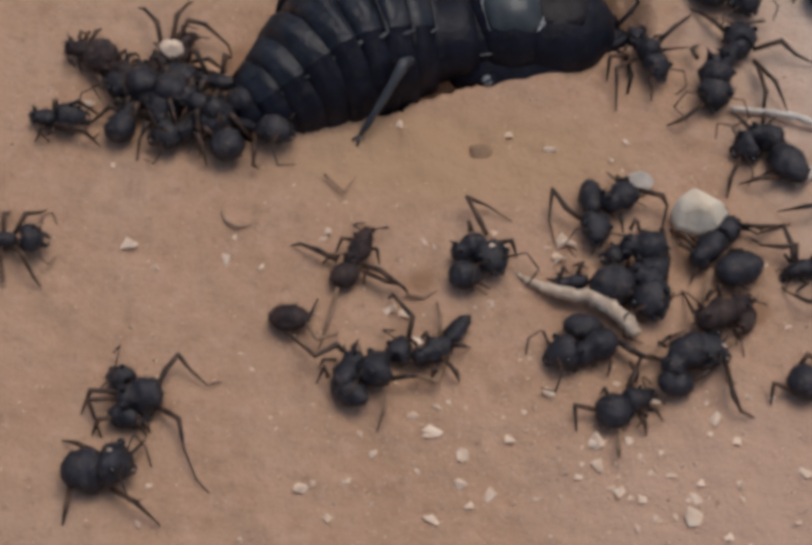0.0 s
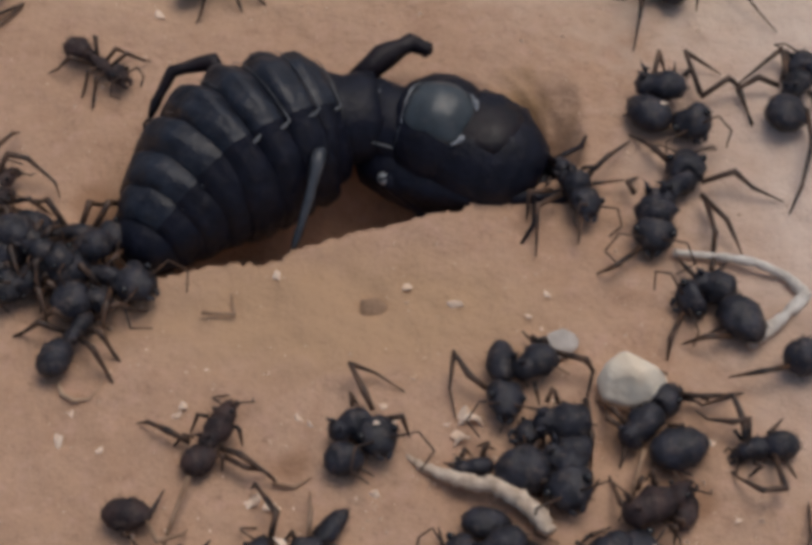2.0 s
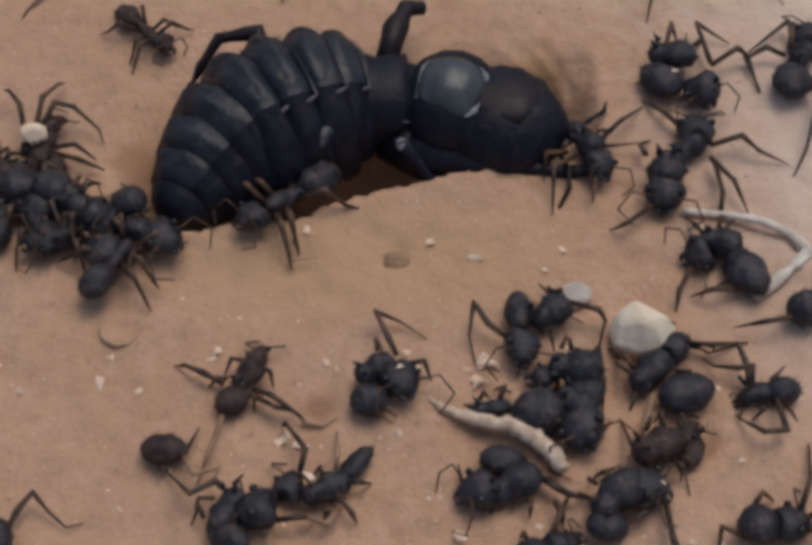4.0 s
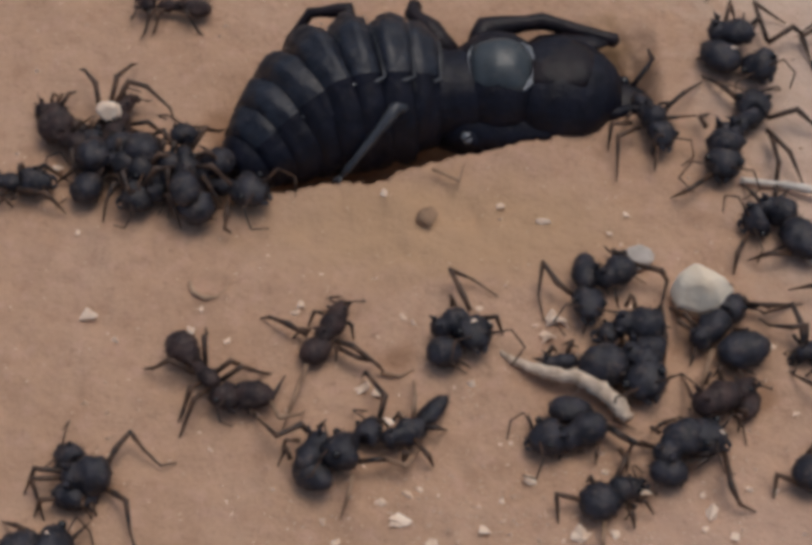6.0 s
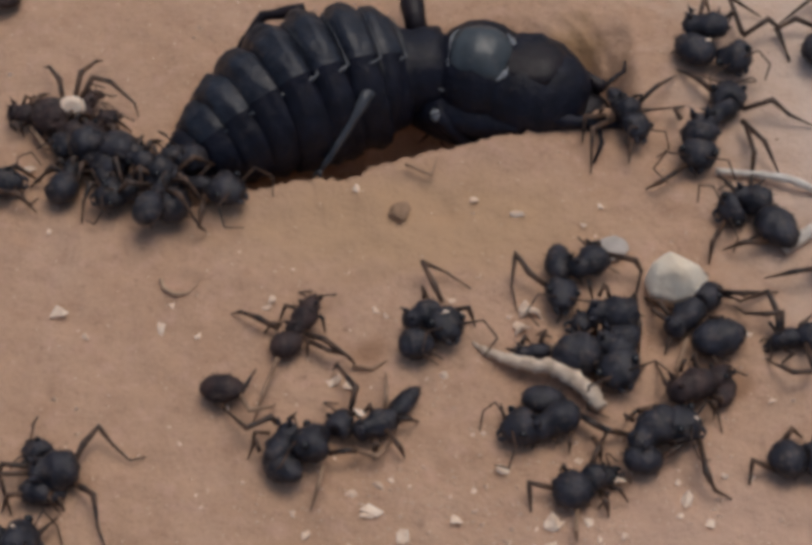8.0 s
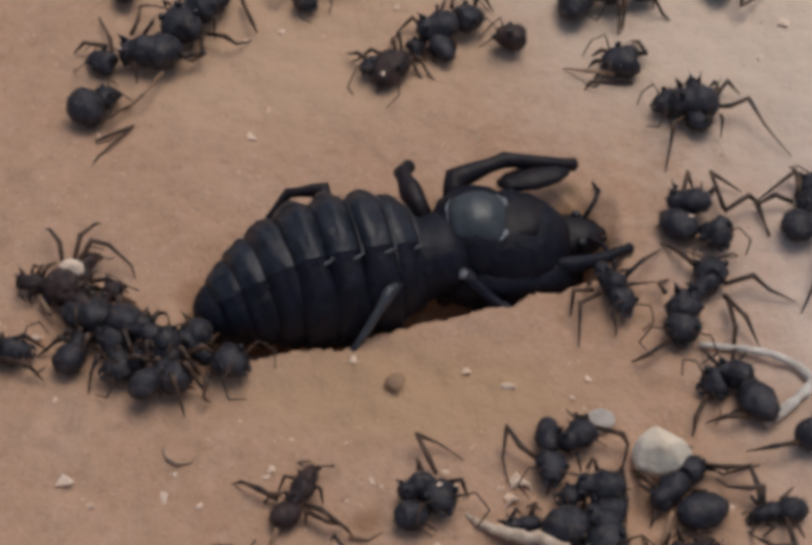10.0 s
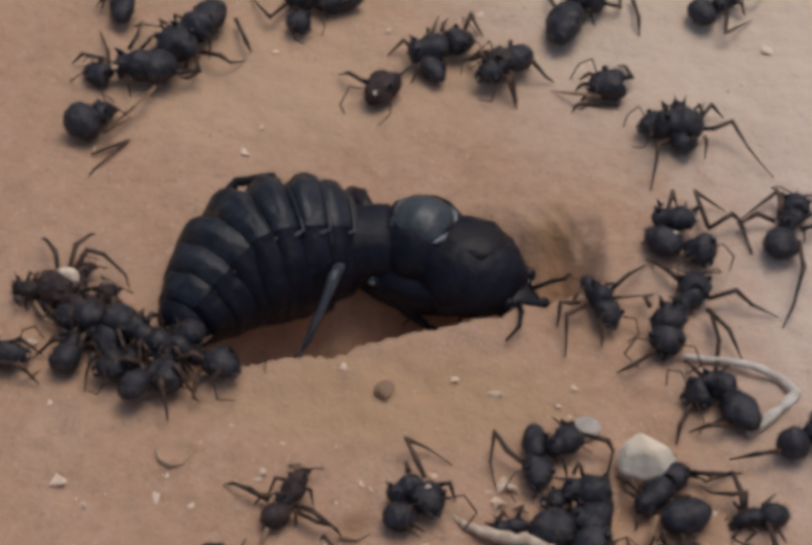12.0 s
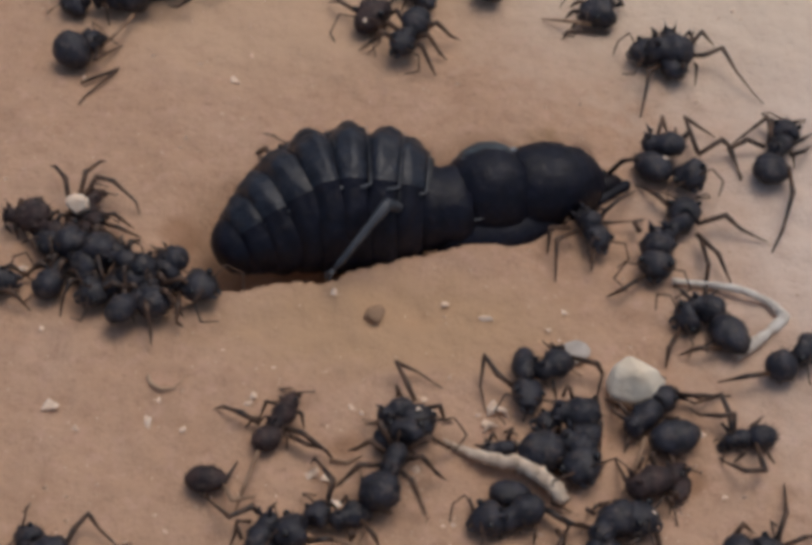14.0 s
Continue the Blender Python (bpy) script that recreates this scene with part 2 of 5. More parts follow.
def ground_height(x, y):
    lip = lip_line(x)
    back = y - lip
    ends = smooth_step(-16.0, -8.5, x) * (1 - smooth_step(12.8, 16.4, x))
    steep = smooth_step(7.0, 12.0, x)
    hollow = smooth_step(0.0, 0.35, back) * (1 - smooth_step(4.0 - 1.4 * steep, 12.5 - 4.0 * steep, back))
    rim = np.exp(-((np.minimum(back, 0) / 2.6) ** 2)) * (back <= 0) + np.exp(-((back / 0.3) ** 2)) * (back > 0)
    z = -5.6 * ends * hollow + 0.55 * ends * rim
    z = z + 0.16 * relief(x, y, 0.35, 3) + 0.10 * relief(x, y, 0.8, 9) + 0.085 * relief(x, y, 1.6, 5) * (1 - 0.5 * (back > 0))
    ring = np.hypot((x + 13.7), (y + 0.6) / 0.85)
    z = z + 0.12 * np.exp(-(((ring - 1.35) / 0.35) ** 2)) - 0.05 * np.exp(-((ring / 1.0) ** 2))
    for px, py, pr, pd in DIMPLES:
        z = z - pd * np.exp(-(((x - px) ** 2 + (y - py) ** 2) / pr ** 2))
    for px, py, pr, pd in ((2.9, 5.0, 0.9, 0.35), (-13.2, -21.5, 0.8, 0.3), (12.9, 19.8, 2.4, 0.9), (-1.0, 6.4, 0.6, 0.25), (-10.5, -8.2, 0.35, 0.25)):
        z = z - pd * np.exp(-(((x - px) ** 2 + (y - py) ** 2) / pr ** 2))
    # curved furrows scraped into the far slope of the hollow
    far = np.hypot(x - 8.6, (y - 17.2) * 0.8)
    fan = np.exp(-(((x - 13.0) / 2.6) ** 2) - ((y - 20.0) / 3.4) ** 2)
    z = z + fan * (0.11 * np.sin(3.9 * far + 1.6 * np.sin(0.9 * y + 0.5 * x)) + 0.16 * relief(x, y, 1.1, 17))
    return z


def axis_marks(lo, hi, step, far):
    fine = np.arange(lo, hi + step / 2, step)
    grow = np.cumsum(step * 1.35 ** np.arange(1, 40))
    grow = grow[grow < far]
    return np.concatenate((lo - grow[::-1], fine, hi + grow))


def build_ground():
    gx, gy = axis_marks(-34, 38, 0.26, 6000), axis_marks(-27, 50, 0.26, 6000)
    x, y = np.meshgrid(gx, gy)
    near = np.exp(-((np.maximum(np.abs(x) - 45, 0) + np.maximum(np.abs(y - 12) - 50, 0)) / 60) ** 2)
    z = ground_height(x, y) * near
    nx, ny = len(gx), len(gy)
    verts = np.stack((x, y, z), -1).reshape(-1, 3) * MM
    i = (np.arange(ny - 1)[:, None] * nx + np.arange(nx - 1)[None]).ravel()
    faces = np.stack((i, i + 1, i + nx + 1, i + nx), 1)
    me = bpy.data.meshes.new("ground")
    me.from_pydata(verts.tolist(), [], faces.tolist())
    me.shade_smooth()
    me.materials.append(SAND)
    return tagged(new("ground", me), "tan fine sand with a sharp-edged hollow", "ground", kind="structure")


build_ground()


def floor_at(x, y):
    """Height of the sand at one place."""
    return float(ground_height(np.array([float(x)]), np.array([float(y)]))[0])


# ---- ants ----
def gaster_shape(n, w):
    rows = []
    for i in range(19):
        t = i / 18
        r = max(0.06, math.sin(math.pi * (0.02 + 0.96 * t) ** 0.92) ** 0.5)
        step = (t * 4.6) % 1.0
        rows.append((n * (t - 0.5), w / 2 * r * (0.965 + 0.055 * step)))
    return lathe(rows, 18, 1.0, 0.80, 0.15)


def thorax_shape(n, w):
    rows = []
    for i in range(17):
        t = i / 16
        lump = 0.62 + 0.26 * t + 0.10 * math.sin(t * 3 * math.pi * 1.3 + 0.8)
        end = min(1.0, 6 * t, 6 * (1 - t)) ** 0.5
        rows.append((n * (t - 0.5), max(0.03, w / 2 * lump * end)))
    bm = lathe(rows, 16, 0.94, 0.86, 0.24)
    for s in (-1, 1):
        tube([(-0.30 * n, s * 0.16 * w, 0.26 * w), (-0.42 * n, s * 0.20 * w, 0.42 * w)], (0.09 * w, 0.015 * w), 5, bm)
    return bm


def head_shape(n, w):
    rows = []
    for i in range(15):
        t = i / 14
        r = max(0.05, (math.sin(math.pi * min(1.0, 0.06 + t * 0.86)) ** 0.5) * (1.02 - 0.28 * t))
        rows.append((n * (t - 0.5), w / 2 * r))
    bm = lathe(rows, 18, 1.0, 0.76, 0.12)
    for v in bm.verts:
        notch = max(0.0, -v.co.x / n - 0.22) * max(0.0, 1 - abs(v.co.y) / (0.3 * w))
        v.co.x += notch * 0.9 * n
    return bm


def jaw_shape(w, s):
    pts = [(0, s * 0.15 * w, 0), (0.12 * w, s * 0.22 * w, -0.02 * w), (0.23 * w, s * 0.15 * w, -0.05 * w), (0.27 * w, s * 0.02 * w, -0.08 * w)]
    return tube(pts, (0.10 * w, 0.10 * w, 0.075 * w, 0.02 * w), 6)


def bristles(shape, w):
    """Short stiff hairs standing off a body part."""
    bm = bmesh.new()
    shape.normal_update()
    some = [v for v in shape.verts if v.co.z > -0.25 * w]
    for v in random.sample(some, min(60, len(some))):
        n = (v.normal + Vector([random.uniform(-0.5, 0.5) for _ in range(3)])).normalized()
        s = n.cross(Vector((0.3, 0.5, 0.8))).normalized() * 0.028
        u = n.cross(s).normalized() * 0.028
        base, top = v.co - n * 0.03, v.co + n * random.uniform(0.14, 0.42)
        ring = [bm.verts.new(base + s), bm.verts.new(base - s * 0.5 + u), bm.verts.new(base - s * 0.5 - u)]
        peak = bm.verts.new(top)
        for k in range(3):
            bm.faces.new((ring[k], ring[(k + 1) % 3], peak))
    return bm


NAMES = {"G": "gaster", "T": "thorax", "H": "head"}


def leg_radii(n):
    table = {2: (0.17, 0.05), 3: (0.19, 0.16, 0.045), 4: (0.17, 0.19, 0.12, 0.04), 5: (0.16, 0.19, 0.16, 0.08, 0.035), 6: (0.16, 0.19, 0.17, 0.10, 0.06, 0.035)}
    return table[n]


def ant_body(root, pieces, legs, skin, leg_skin, curled=True):
    """Parts of one ant under root; pieces run from rear to front in root's space."""
    for kind, x0, y0, x1, y1, w, z in pieces:
        n = max(math.hypot(x1 - x0, y1 - y0), 0.6 * w)
        m = Matrix.Translation(((x0 + x1) / 2, (y0 + y1) / 2, z)) @ Matrix.Rotation(math.atan2(y1 - y0, x1 - x0), 4, "Z")
        m = m @ Matrix.Rotation(random.uniform(-0.15, 0.15), 4, "Y") @ Matrix.Rotation(random.uniform(-0.5, 0.5), 4, "X")
        shape = {"G": gaster_shape, "T": thorax_shape, "H": head_shape}[kind](n, w)
        fuzz = bristles(shape, w)
        jaw = min(w, 1.7)
        ob = part(NAMES[kind], moved(shape, m), skin, root)
        part("bristles", moved(fuzz, m), leg_skin, ob)
        if kind == "H":
            for s in (-1, 1):
                eye = bmesh.new()
                bmesh.ops.create_icosphere(eye, subdivisions=2, radius=0.085 * w)
                part("eye", moved(eye, m @ Matrix.Translation((0.10 * n, s * 0.37 * w, 0.20 * w))), EYE, ob)
                part("mandible", moved(jaw_shape(jaw, s), m @ Matrix.Translation((0.42 * n, 0, -0.05 * w))), skin, ob)
                bend = random.uniform(0.6, 1.5)
                feel = [(0.30 * n, s * 0.14 * w, 0.18 * w), (0.42 * n, s * (0.3 + 0.3 * bend) * w, 0.30 * w),
                        (0.72 * n, s * (0.2 + 0.55 * bend) * w, -0.05 * w), (0.95 * n, s * (0.1 + 0.35 * bend) * w, -0.28 * w)]
                part("antenna", moved(tube(feel, (0.07, 0.055, 0.06, 0.045), 6), m), leg_skin, ob)
    for pts in legs:
        part("leg", tube(pts, leg_radii(len(pts)), 7, None, 0.18), leg_skin, root)
    middle = [p for p in pieces if p[0] == "T"]
    if curled and middle:
        _, x0, y0, x1, y1, w, z = middle[0]
        d = Vector((x1 - x0, y1 - y0, 0)).normalized()
        side = Vector((-d.y, d.x, 0))
        for k in range(max(0, 7 - len(legs))):
            s = 1 if k % 2 else -1
            c = Vector(((x0 + x1) / 2, (y0 + y1) / 2, z)) + d * random.uniform(-0.5, 0.5) * w
            a = c + side * s * 0.45 * w
            b = a + side * s * random.uniform(0.3, 0.7) + d * random.uniform(-0.5, 0.5) + Vector((0, 0, random.uniform(0.1, 0.5)))
            e = b + side * s * random.uniform(-0.3, 0.5) + d * random.uniform(-0.8, 0.8) - Vector((0, 0, b.z - 0.25))
            part("leg", tube([a, b, e], (0.15, 0.12, 0.05), 6, None, 0.18), leg_skin, root)


def ant(label, pieces, legs, skin=None, base=None, pale=()):
    """A dead ant on the sand: pieces (kind, rear x, y, front x, y, width), legs as joints."""
    cx = sum((p[1] + p[3]) / 2 for p in pieces) / len(pieces)
    cy = sum((p[2] + p[4]) / 2 for p in pieces) / len(pieces)
    base = floor_at(cx, cy) if base is None else base
    root = empty("ant", cx, cy, base)
    tagged(root, label, "ant", "ants on the sand")
    low = [(k, x0 - cx, y0 - cy, x1 - cx, y1 - cy, w, w * {"G": 0.45, "T": 0.48, "H": 0.40}[k]) for k, x0, y0, x1, y1, w in pieces]
    low_legs = [[(x - cx, y - cy, max(z, floor_at(x, y) - base + 0.08)) for x, y, z in leg] for leg in legs]
    ant_body(root, low, low_legs, skin or ANT, LEG)
    for leg in pale:
        pts = [(x - cx, y - cy, max(z, floor_at(x, y) - base + 0.08)) for x, y, z in leg]
        part("leg", tube(pts, [0.85 * r for r in leg_radii(len(pts))], 7, None, 0.15), LEG_PALE, root, "dry pale leg")
    return root




# ---- pebble, chip, twigs, crumbs ----
def pebble(name, label, x, y, size, material, turn, seed, cut=(0.6, 0.86)):
    rng = random.Random(seed)
    bm = bmesh.new()
    bmesh.ops.create_icosphere(bm, subdivisions=4, radius=1.0)
    cuts = [(Vector((rng.gauss(0, 1), rng.gauss(0, 1), rng.gauss(0.3, 0.8))).normalized(), rng.uniform(*cut)) for _ in range(9)]
    for v in bm.verts:
        for n, d in cuts:
            over = v.co.dot(n) - d
            if over > 0:
                v.co -= n * over * 0.93
        v.co *= 1 + 0.06 * noise.noise(v.co * 1.6) + 0.03 * noise.noise(v.co * 4.0)
        v.co = Vector((v.co.x * size[0] / 2, v.co.y * size[1] / 2, v.co.z * size[2] / 2))
    low = min(v.co.z for v in bm.verts)
    ob = part(name, bm, material)
    ob.location = (x * MM, y * MM, (floor_at(x, y) - low - 0.05) * MM)
    ob.rotation_euler = (0, 0, radians(turn))
    return tagged(ob, label, name.replace("_", " "))


def angular_pebble(label, x, y):
    """A blocky stone: a hull of a few corners with rounded edges."""
    bm = bmesh.new()
    low = [(-2.2, -0.2), (-1.9, -1.4), (-0.2, -2.1), (1.6, -1.6), (2.3, -0.2), (0.4, 1.2), (-1.5, 1.0)]
    for px, py in low:
        bm.verts.new((0.86 * px, 0.86 * py, 0.0))
        bm.verts.new((px, py, 0.9))
    for p in ((-1.6, 0.3, 2.0), (-0.5, 0.9, 2.35), (1.5, -0.1, 1.9), (0.2, -1.0, 2.4), (-1.5, -0.7, 1.8)):
        bm.verts.new(p)
    out = bmesh.ops.convex_hull(bm, input=bm.verts)
    bmesh.ops.delete(bm, geom=[g for g in out["geom_interior"] if isinstance(g, bmesh.types.BMVert)], context="VERTS")
    bmesh.ops.dissolve_limit(bm, angle_limit=0.12, verts=bm.verts, edges=bm.edges)
    bmesh.ops.bevel(bm, geom=bm.edges[:], offset=0.2, segments=3, profile=0.5, affect="EDGES")
    bmesh.ops.triangulate(bm, faces=bm.faces)
    bmesh.ops.subdivide_edges(bm, edges=bm.edges, cuts=1, use_grid_fill=True)
    for v in bm.verts:
        v.co *= 1 + 0.03 * noise.noise(v.co * 0.8) + 0.008 * noise.noise(v.co * 4.0)
        v.co = Vector((0.93 * v.co.x, 0.93 * v.co.y, 1.22 * v.co.z))
    ob = part("pebble", bm, STONE, None, "", False)
    ob.location = (x * MM, y * MM, (floor_at(x, y) - 0.06) * MM)
    return tagged(ob, label, "pebble")


angular_pebble("blocky cream-white pebble among dead ants", 17.1, -1.4)
pebble("stone_chip", "flat grey stone chip on the sand", 13.3, 1.5, (3.4, 2.1, 1.0), CHIP, 40, 5, (0.34, 0.66))
pebble("stone_chip", "small pale chip beside a dead ant", 14.9, -12.4, (2.0, 1.1, 1.0), CRUMB, 10, 8)


def rod(name, label, points, radii, material, wobble):
    fine, rad = [], []
    n = len(points)
    for i in range(n - 1):
        for k in range(5):
            t = k / 5
            a, b = Vector(points[i]), Vector(points[i + 1])
            fine.append(a.lerp(b, t) + Vector([random.uniform(-wobble, wobble) for _ in range(3)]))
            rad.append((radii[i] * (1 - t) + radii[i + 1] * t) * random.uniform(0.86, 1.14))
    fine.append(Vector(points[-1]))
    rad.append(radii[-1])
    bm = bmesh.new()
    rings = []
    for i, p in enumerate(fine):
        d = (fine[min(i + 1, len(fine) - 1)] - fine[max(i - 1, 0)]).normalized()
        s = d.cross(Vector((0, 0, 1))).normalized()
        u = s.cross(d)
        rings.append([bm.verts.new(p + (s * math.cos(k * 0.628) + u * math.sin(k * 0.628)) * rad[i] * random.uniform(0.88, 1.12)) for k in range(10)])
    for p, q in zip(rings, rings[1:]):
        for k in range(10):
            bm.faces.new((p[k], p[(k + 1) % 10], q[(k + 1) % 10], q[k]))
    bm.faces.new(rings[0])
    bm.faces.new(rings[-1])
    return tagged(part(name, bm, material), label, name)


rod("twig", "pale weathered twig lying over dead ants",
    [(4.4, -5.7, 0.15), (5.1, -6.4, 0.3), (6.4, -7.2, 0.6), (7.6, -7.8, 0.9), (9.0, -8.2, 1.1), (10.4, -9.0, 1.1), (11.4, -10.1, 1.0), (11.9, -11.0, 0.9)],
    (0.14, 0.24, 0.36, 0.44, 0.46, 0.50, 0.52, 0.40), TWIG, 0.06)
rod("root", "whitish crooked root on the sand",
    [(20.6, 7.8, 0.3), (22.9, 7.3, 0.5), (25.4, 6.7, 0.6), (26.9, 5.7, 0.6), (27.9, 4.4, 0.5), (26.7, 3.2, 0.4), (25.5, 2.1, 0.4), (24.2, 1.1, 0.3)],
    (0.22, 0.24, 0.28, 0.30, 0.44, 0.34, 0.42, 0.36), ROOT, 0.03)


CLOD = mineral("damp_sand", (0.35, 0.22, 0.135), (0.48, 0.315, 0.20), 1.4, 0.95, 0.3)
clod = pebble("clod", "small brown clod of damp sand", 2.6, 4.6, (2.0, 1.5, 0.75), CLOD, 10, 12, (0.6, 0.85))
for curl in ([(7.3, -3.8, 0.2), (7.8, -3.5, 0.6), (8.4, -3.6, 0.5), (8.7, -3.9, 0.1)],
             [(7.0, -5.2, 0.2), (7.4, -4.8, 0.6), (7.9, -4.8, 0.4)],
             [(6.8, -6.5, 0.2), (7.2, -6.1, 0.5), (7.7, -6.0, 0.3)]):
    rod("husk_flake", "thin pale curled husk flake on the sand", curl, [0.08] + [0.17] * (len(curl) - 2) + [0.07], CRUMB, 0.02)


def crumb_shape(seed):
    rng = random.Random(seed)
    bm = bmesh.new()
    for _ in range(9):
        bm.verts.new((rng.uniform(-0.5, 0.5), rng.uniform(-0.36, 0.36), rng.uniform(-0.16, 0.2)))
    out = bmesh.ops.convex_hull(bm, input=bm.verts)
    bmesh.ops.delete(bm, geom=[g for g in out["geom_interior"] if isinstance(g, bmesh.types.BMVert)], context="VERTS")
    return part("crumb", bm, CRUMB, None, "", False)


CRUMB_SHAPES = []


def strew(*crumbs):
    """Puts pale crumbs of the given sizes on the sand."""
    for x, y, size in crumbs:
        n = len(CRUMB_SHAPES)
        m = Matrix.Translation((x * MM, y * MM, (floor_at(x, y) + 0.12 * size) * MM)) @ Euler((random.uniform(-0.3, 0.3), random.uniform(-0.3, 0.3), random.uniform(0, 6.28))).to_matrix().to_4x4()
        if n < 8:
            ob = tagged(crumb_shape(n), "pale angular crumb on the sand", "crumb", "crumbs on the sand")
        else:
            ob = copy_thing(CRUMB_SHAPES[n % 8], m)
        CRUMB_SHAPES.append(ob)
        ob.matrix_basis = m
        ob.scale = (size * 1.15,) * 3


strew((4.8, 5.9, 0.93), (7.5, 4.4, 0.93), (-22.6, 3.5, 0.53), (-21.4, -3.1, 1.33), (-14.9, -4.2, 0.93), (-8.0, -2.2, 0.67), (-4.1, -8.3, 0.80), (2.7, -7.8, 0.93), (6.0, -14.7, 1.20), (-1.2, -15.8, 0.73), (-2.9, -16.2, 0.53), (3.3, -18.1, 1.07), (-1.8, -17.8, 0.93), (-5.4, -18.7, 0.67), (0.1, -19.3, 0.93), (-10.1, -21.4, 1.33), (-9.2, -20.9, 0.60), (-7.1, -20.7, 0.73), (-1.8, -23.3, 1.07), (0.5, -22.5, 0.80), (1.6, -21.8, 1.07), (0.0, -21.1, 0.93), (-8.3, -23.2, 0.73), (-13.7, -24.5, 0.60), (-19.2, -20.8, 0.60))
strew((-19.8, -23.3, 0.60), (8.8, -18.6, 1.20), (8.5, -19.9, 1.07), (7.4, -20.8, 0.67), (9.8, -21.8, 0.93), (11.2, -22.3, 0.80), (11.7, -23.4, 1.20), (14.1, -23.7, 1.73), (10.7, -24.2, 0.67), (13.2, -20.6, 0.67), (15.0, -21.2, 0.73), (14.6, -22.2, 0.93), (16.4, -16.8, 1.07), (17.6, -18.4, 0.80), (18.6, -15.4, 0.67), (20.3, -15.3, 0.60), (17.4, -21.4, 0.67), (21.6, -20.9, 1.07), (16.3, -24.9, 0.80), (21.2, -5.3, 0.60), (-3.9, -8.1, 0.93), (-3.1, -8.5, 0.93), (8.0, -3.5, 1.47), (7.3, -4.6, 1.07), (-0.9, -3.5, 0.53))
strew((-1.6, -3.1, 0.60), (-2.7, -8.7, 0.67), (-1.6, -17.6, 1.33), (-2.7, -16.2, 0.60), (0.2, -19.1, 1.07), (8.9, -18.4, 1.33), (10.7, -18.4, 0.80), (21.2, -5.3, 0.60), (22.1, -10.0, 0.47), (-19.5, -4.8, 0.60), (12.9, 5.0, 0.60), (-2.9, 6.5, 0.67), (11.7, 3.5, 0.53), (-10.3, -10.2, 0.60), (-9.1, 39.6, 0.80), (-9.8, 31.0, 0.60), (-11.1, 28.2, 0.93), (-0.0, 42.5, 0.80), (7.5, 45.0, 0.67), (-5.8, 39.3, 0.40), (30.7, 40.3, 1.20), (28.3, 36.2, 0.60), (-11.9, 38.7, 0.60), (-22.6, 28.7, 0.53))


def fleck(label, x, y, z, size, seed):
    """A pale crumb lying on a dead ant; some stand in for glints."""
    ob = crumb_shape(seed)
    ob.location, ob.rotation_euler, ob.scale = (x * MM, y * MM, z * MM), (0.3, 0.2, 1.3 * seed), (size,) * 3
    return tagged(ob, label, "crumb", "flecks on the ants")


fleck("white fleck on a dead ant", -21.5, 35.5, 2.2, 0.90, 20)
fleck("pale flake on a dead ant", -2.4, -11.6, 1.5, 0.90, 21)
fleck("white glint on an upturned ant, made as a crumb", 20.9, 18.1, 2.0, 0.70, 22)
top_crumb = pebble("crumb", "pale rounded crumb held by the top ant", -22.5, 13.5, (1.8, 1.7, 1.5), CRUMB, 20, 23, (0.7, 0.92))
top_crumb.location.z = 1.9 * MM
fleck("pale crumb beside the biting pile", -24.6, 8.7, 0.4, 1.0, 31)
fleck("tiny pale glint on an ant head, made as a crumb", 17.1, -12.8, 2.5, 0.40, 24)
fleck("pale crumb beside a dead ant", 12.7, -15.7, 0.5, 1.00, 25)
fleck("white fleck on a dead ant", -15.7, 40.7, 2.4, 0.80, 26)
fleck("pale glint on a dead ant, made as a crumb", 2.7, -4.8, 2.1, 0.60, 27)
fleck("pale fleck on an ant head", -1.0, 32.9, 2.0, 0.50, 28)
fleck("pale fleck on an ant head", -21.4, -19.7, 2.9, 0.40, 29)


def build_grit():
    """Countless tiny grains and flecks strewn over the sand, one mesh."""
    rng = random.Random(4)
    verts, faces = [], []
    for _ in range(2600):
        x, y = rng.uniform(-30, 32), rng.uniform(-26, 48)
        if rng.random() < 0.55:
            x, y = rng.gauss(9, 9), rng.gauss(-20, 5)
        back = y - float(lip_line(np.array([x]))[0])
        if 0 < back < 9 and -17 < x < 14:
            continue
        z, r = floor_at(x, y), rng.uniform(0.05, 0.14) if rng.random() < 0.95 else rng.uniform(0.14, 0.3)
        a = rng.uniform(0, 6.28)
        i = len(verts)
        ring = [(x + r * math.cos(a + k * 2.1) * rng.uniform(0.7, 1.3), y + r * math.sin(a + k * 2.1) * rng.uniform(0.7, 1.3), z - 0.02) for k in range(3)]
        verts += [tuple(c * MM for c in p) for p in (*ring, (x, y, z + r * 0.9))]
        faces += [(i, i + 1, i + 3), (i + 1, i + 2, i + 3), (i + 2, i, i + 3)]
    me = bpy.data.meshes.new("grit")
    me.from_pydata(verts, [], faces)
    me.materials.append(CRUMB_FINE)
    return tagged(new("grit", me), "fine pale grit strewn over the sand", "grit", kind="stuff")


CRUMB_FINE = mineral("fine_grit", (0.60, 0.42, 0.29), (0.90, 0.72, 0.55), 0.6)
build_grit()


def loose_leg(label, points, skin, thick=0.7):
    cx, cy = points[0][0], points[0][1]
    base = floor_at(cx, cy)
    pts = [(x - cx, y - cy, max(z, floor_at(x, y) - base + 0.1)) for x, y, z in points]
    ob = part("leg_fragment", tube(pts, [thick * r for r in leg_radii(len(pts))], 7, None, 0.15), skin)
    ob.location = (cx * MM, cy * MM, base * MM)
    return tagged(ob, label, "ant leg")


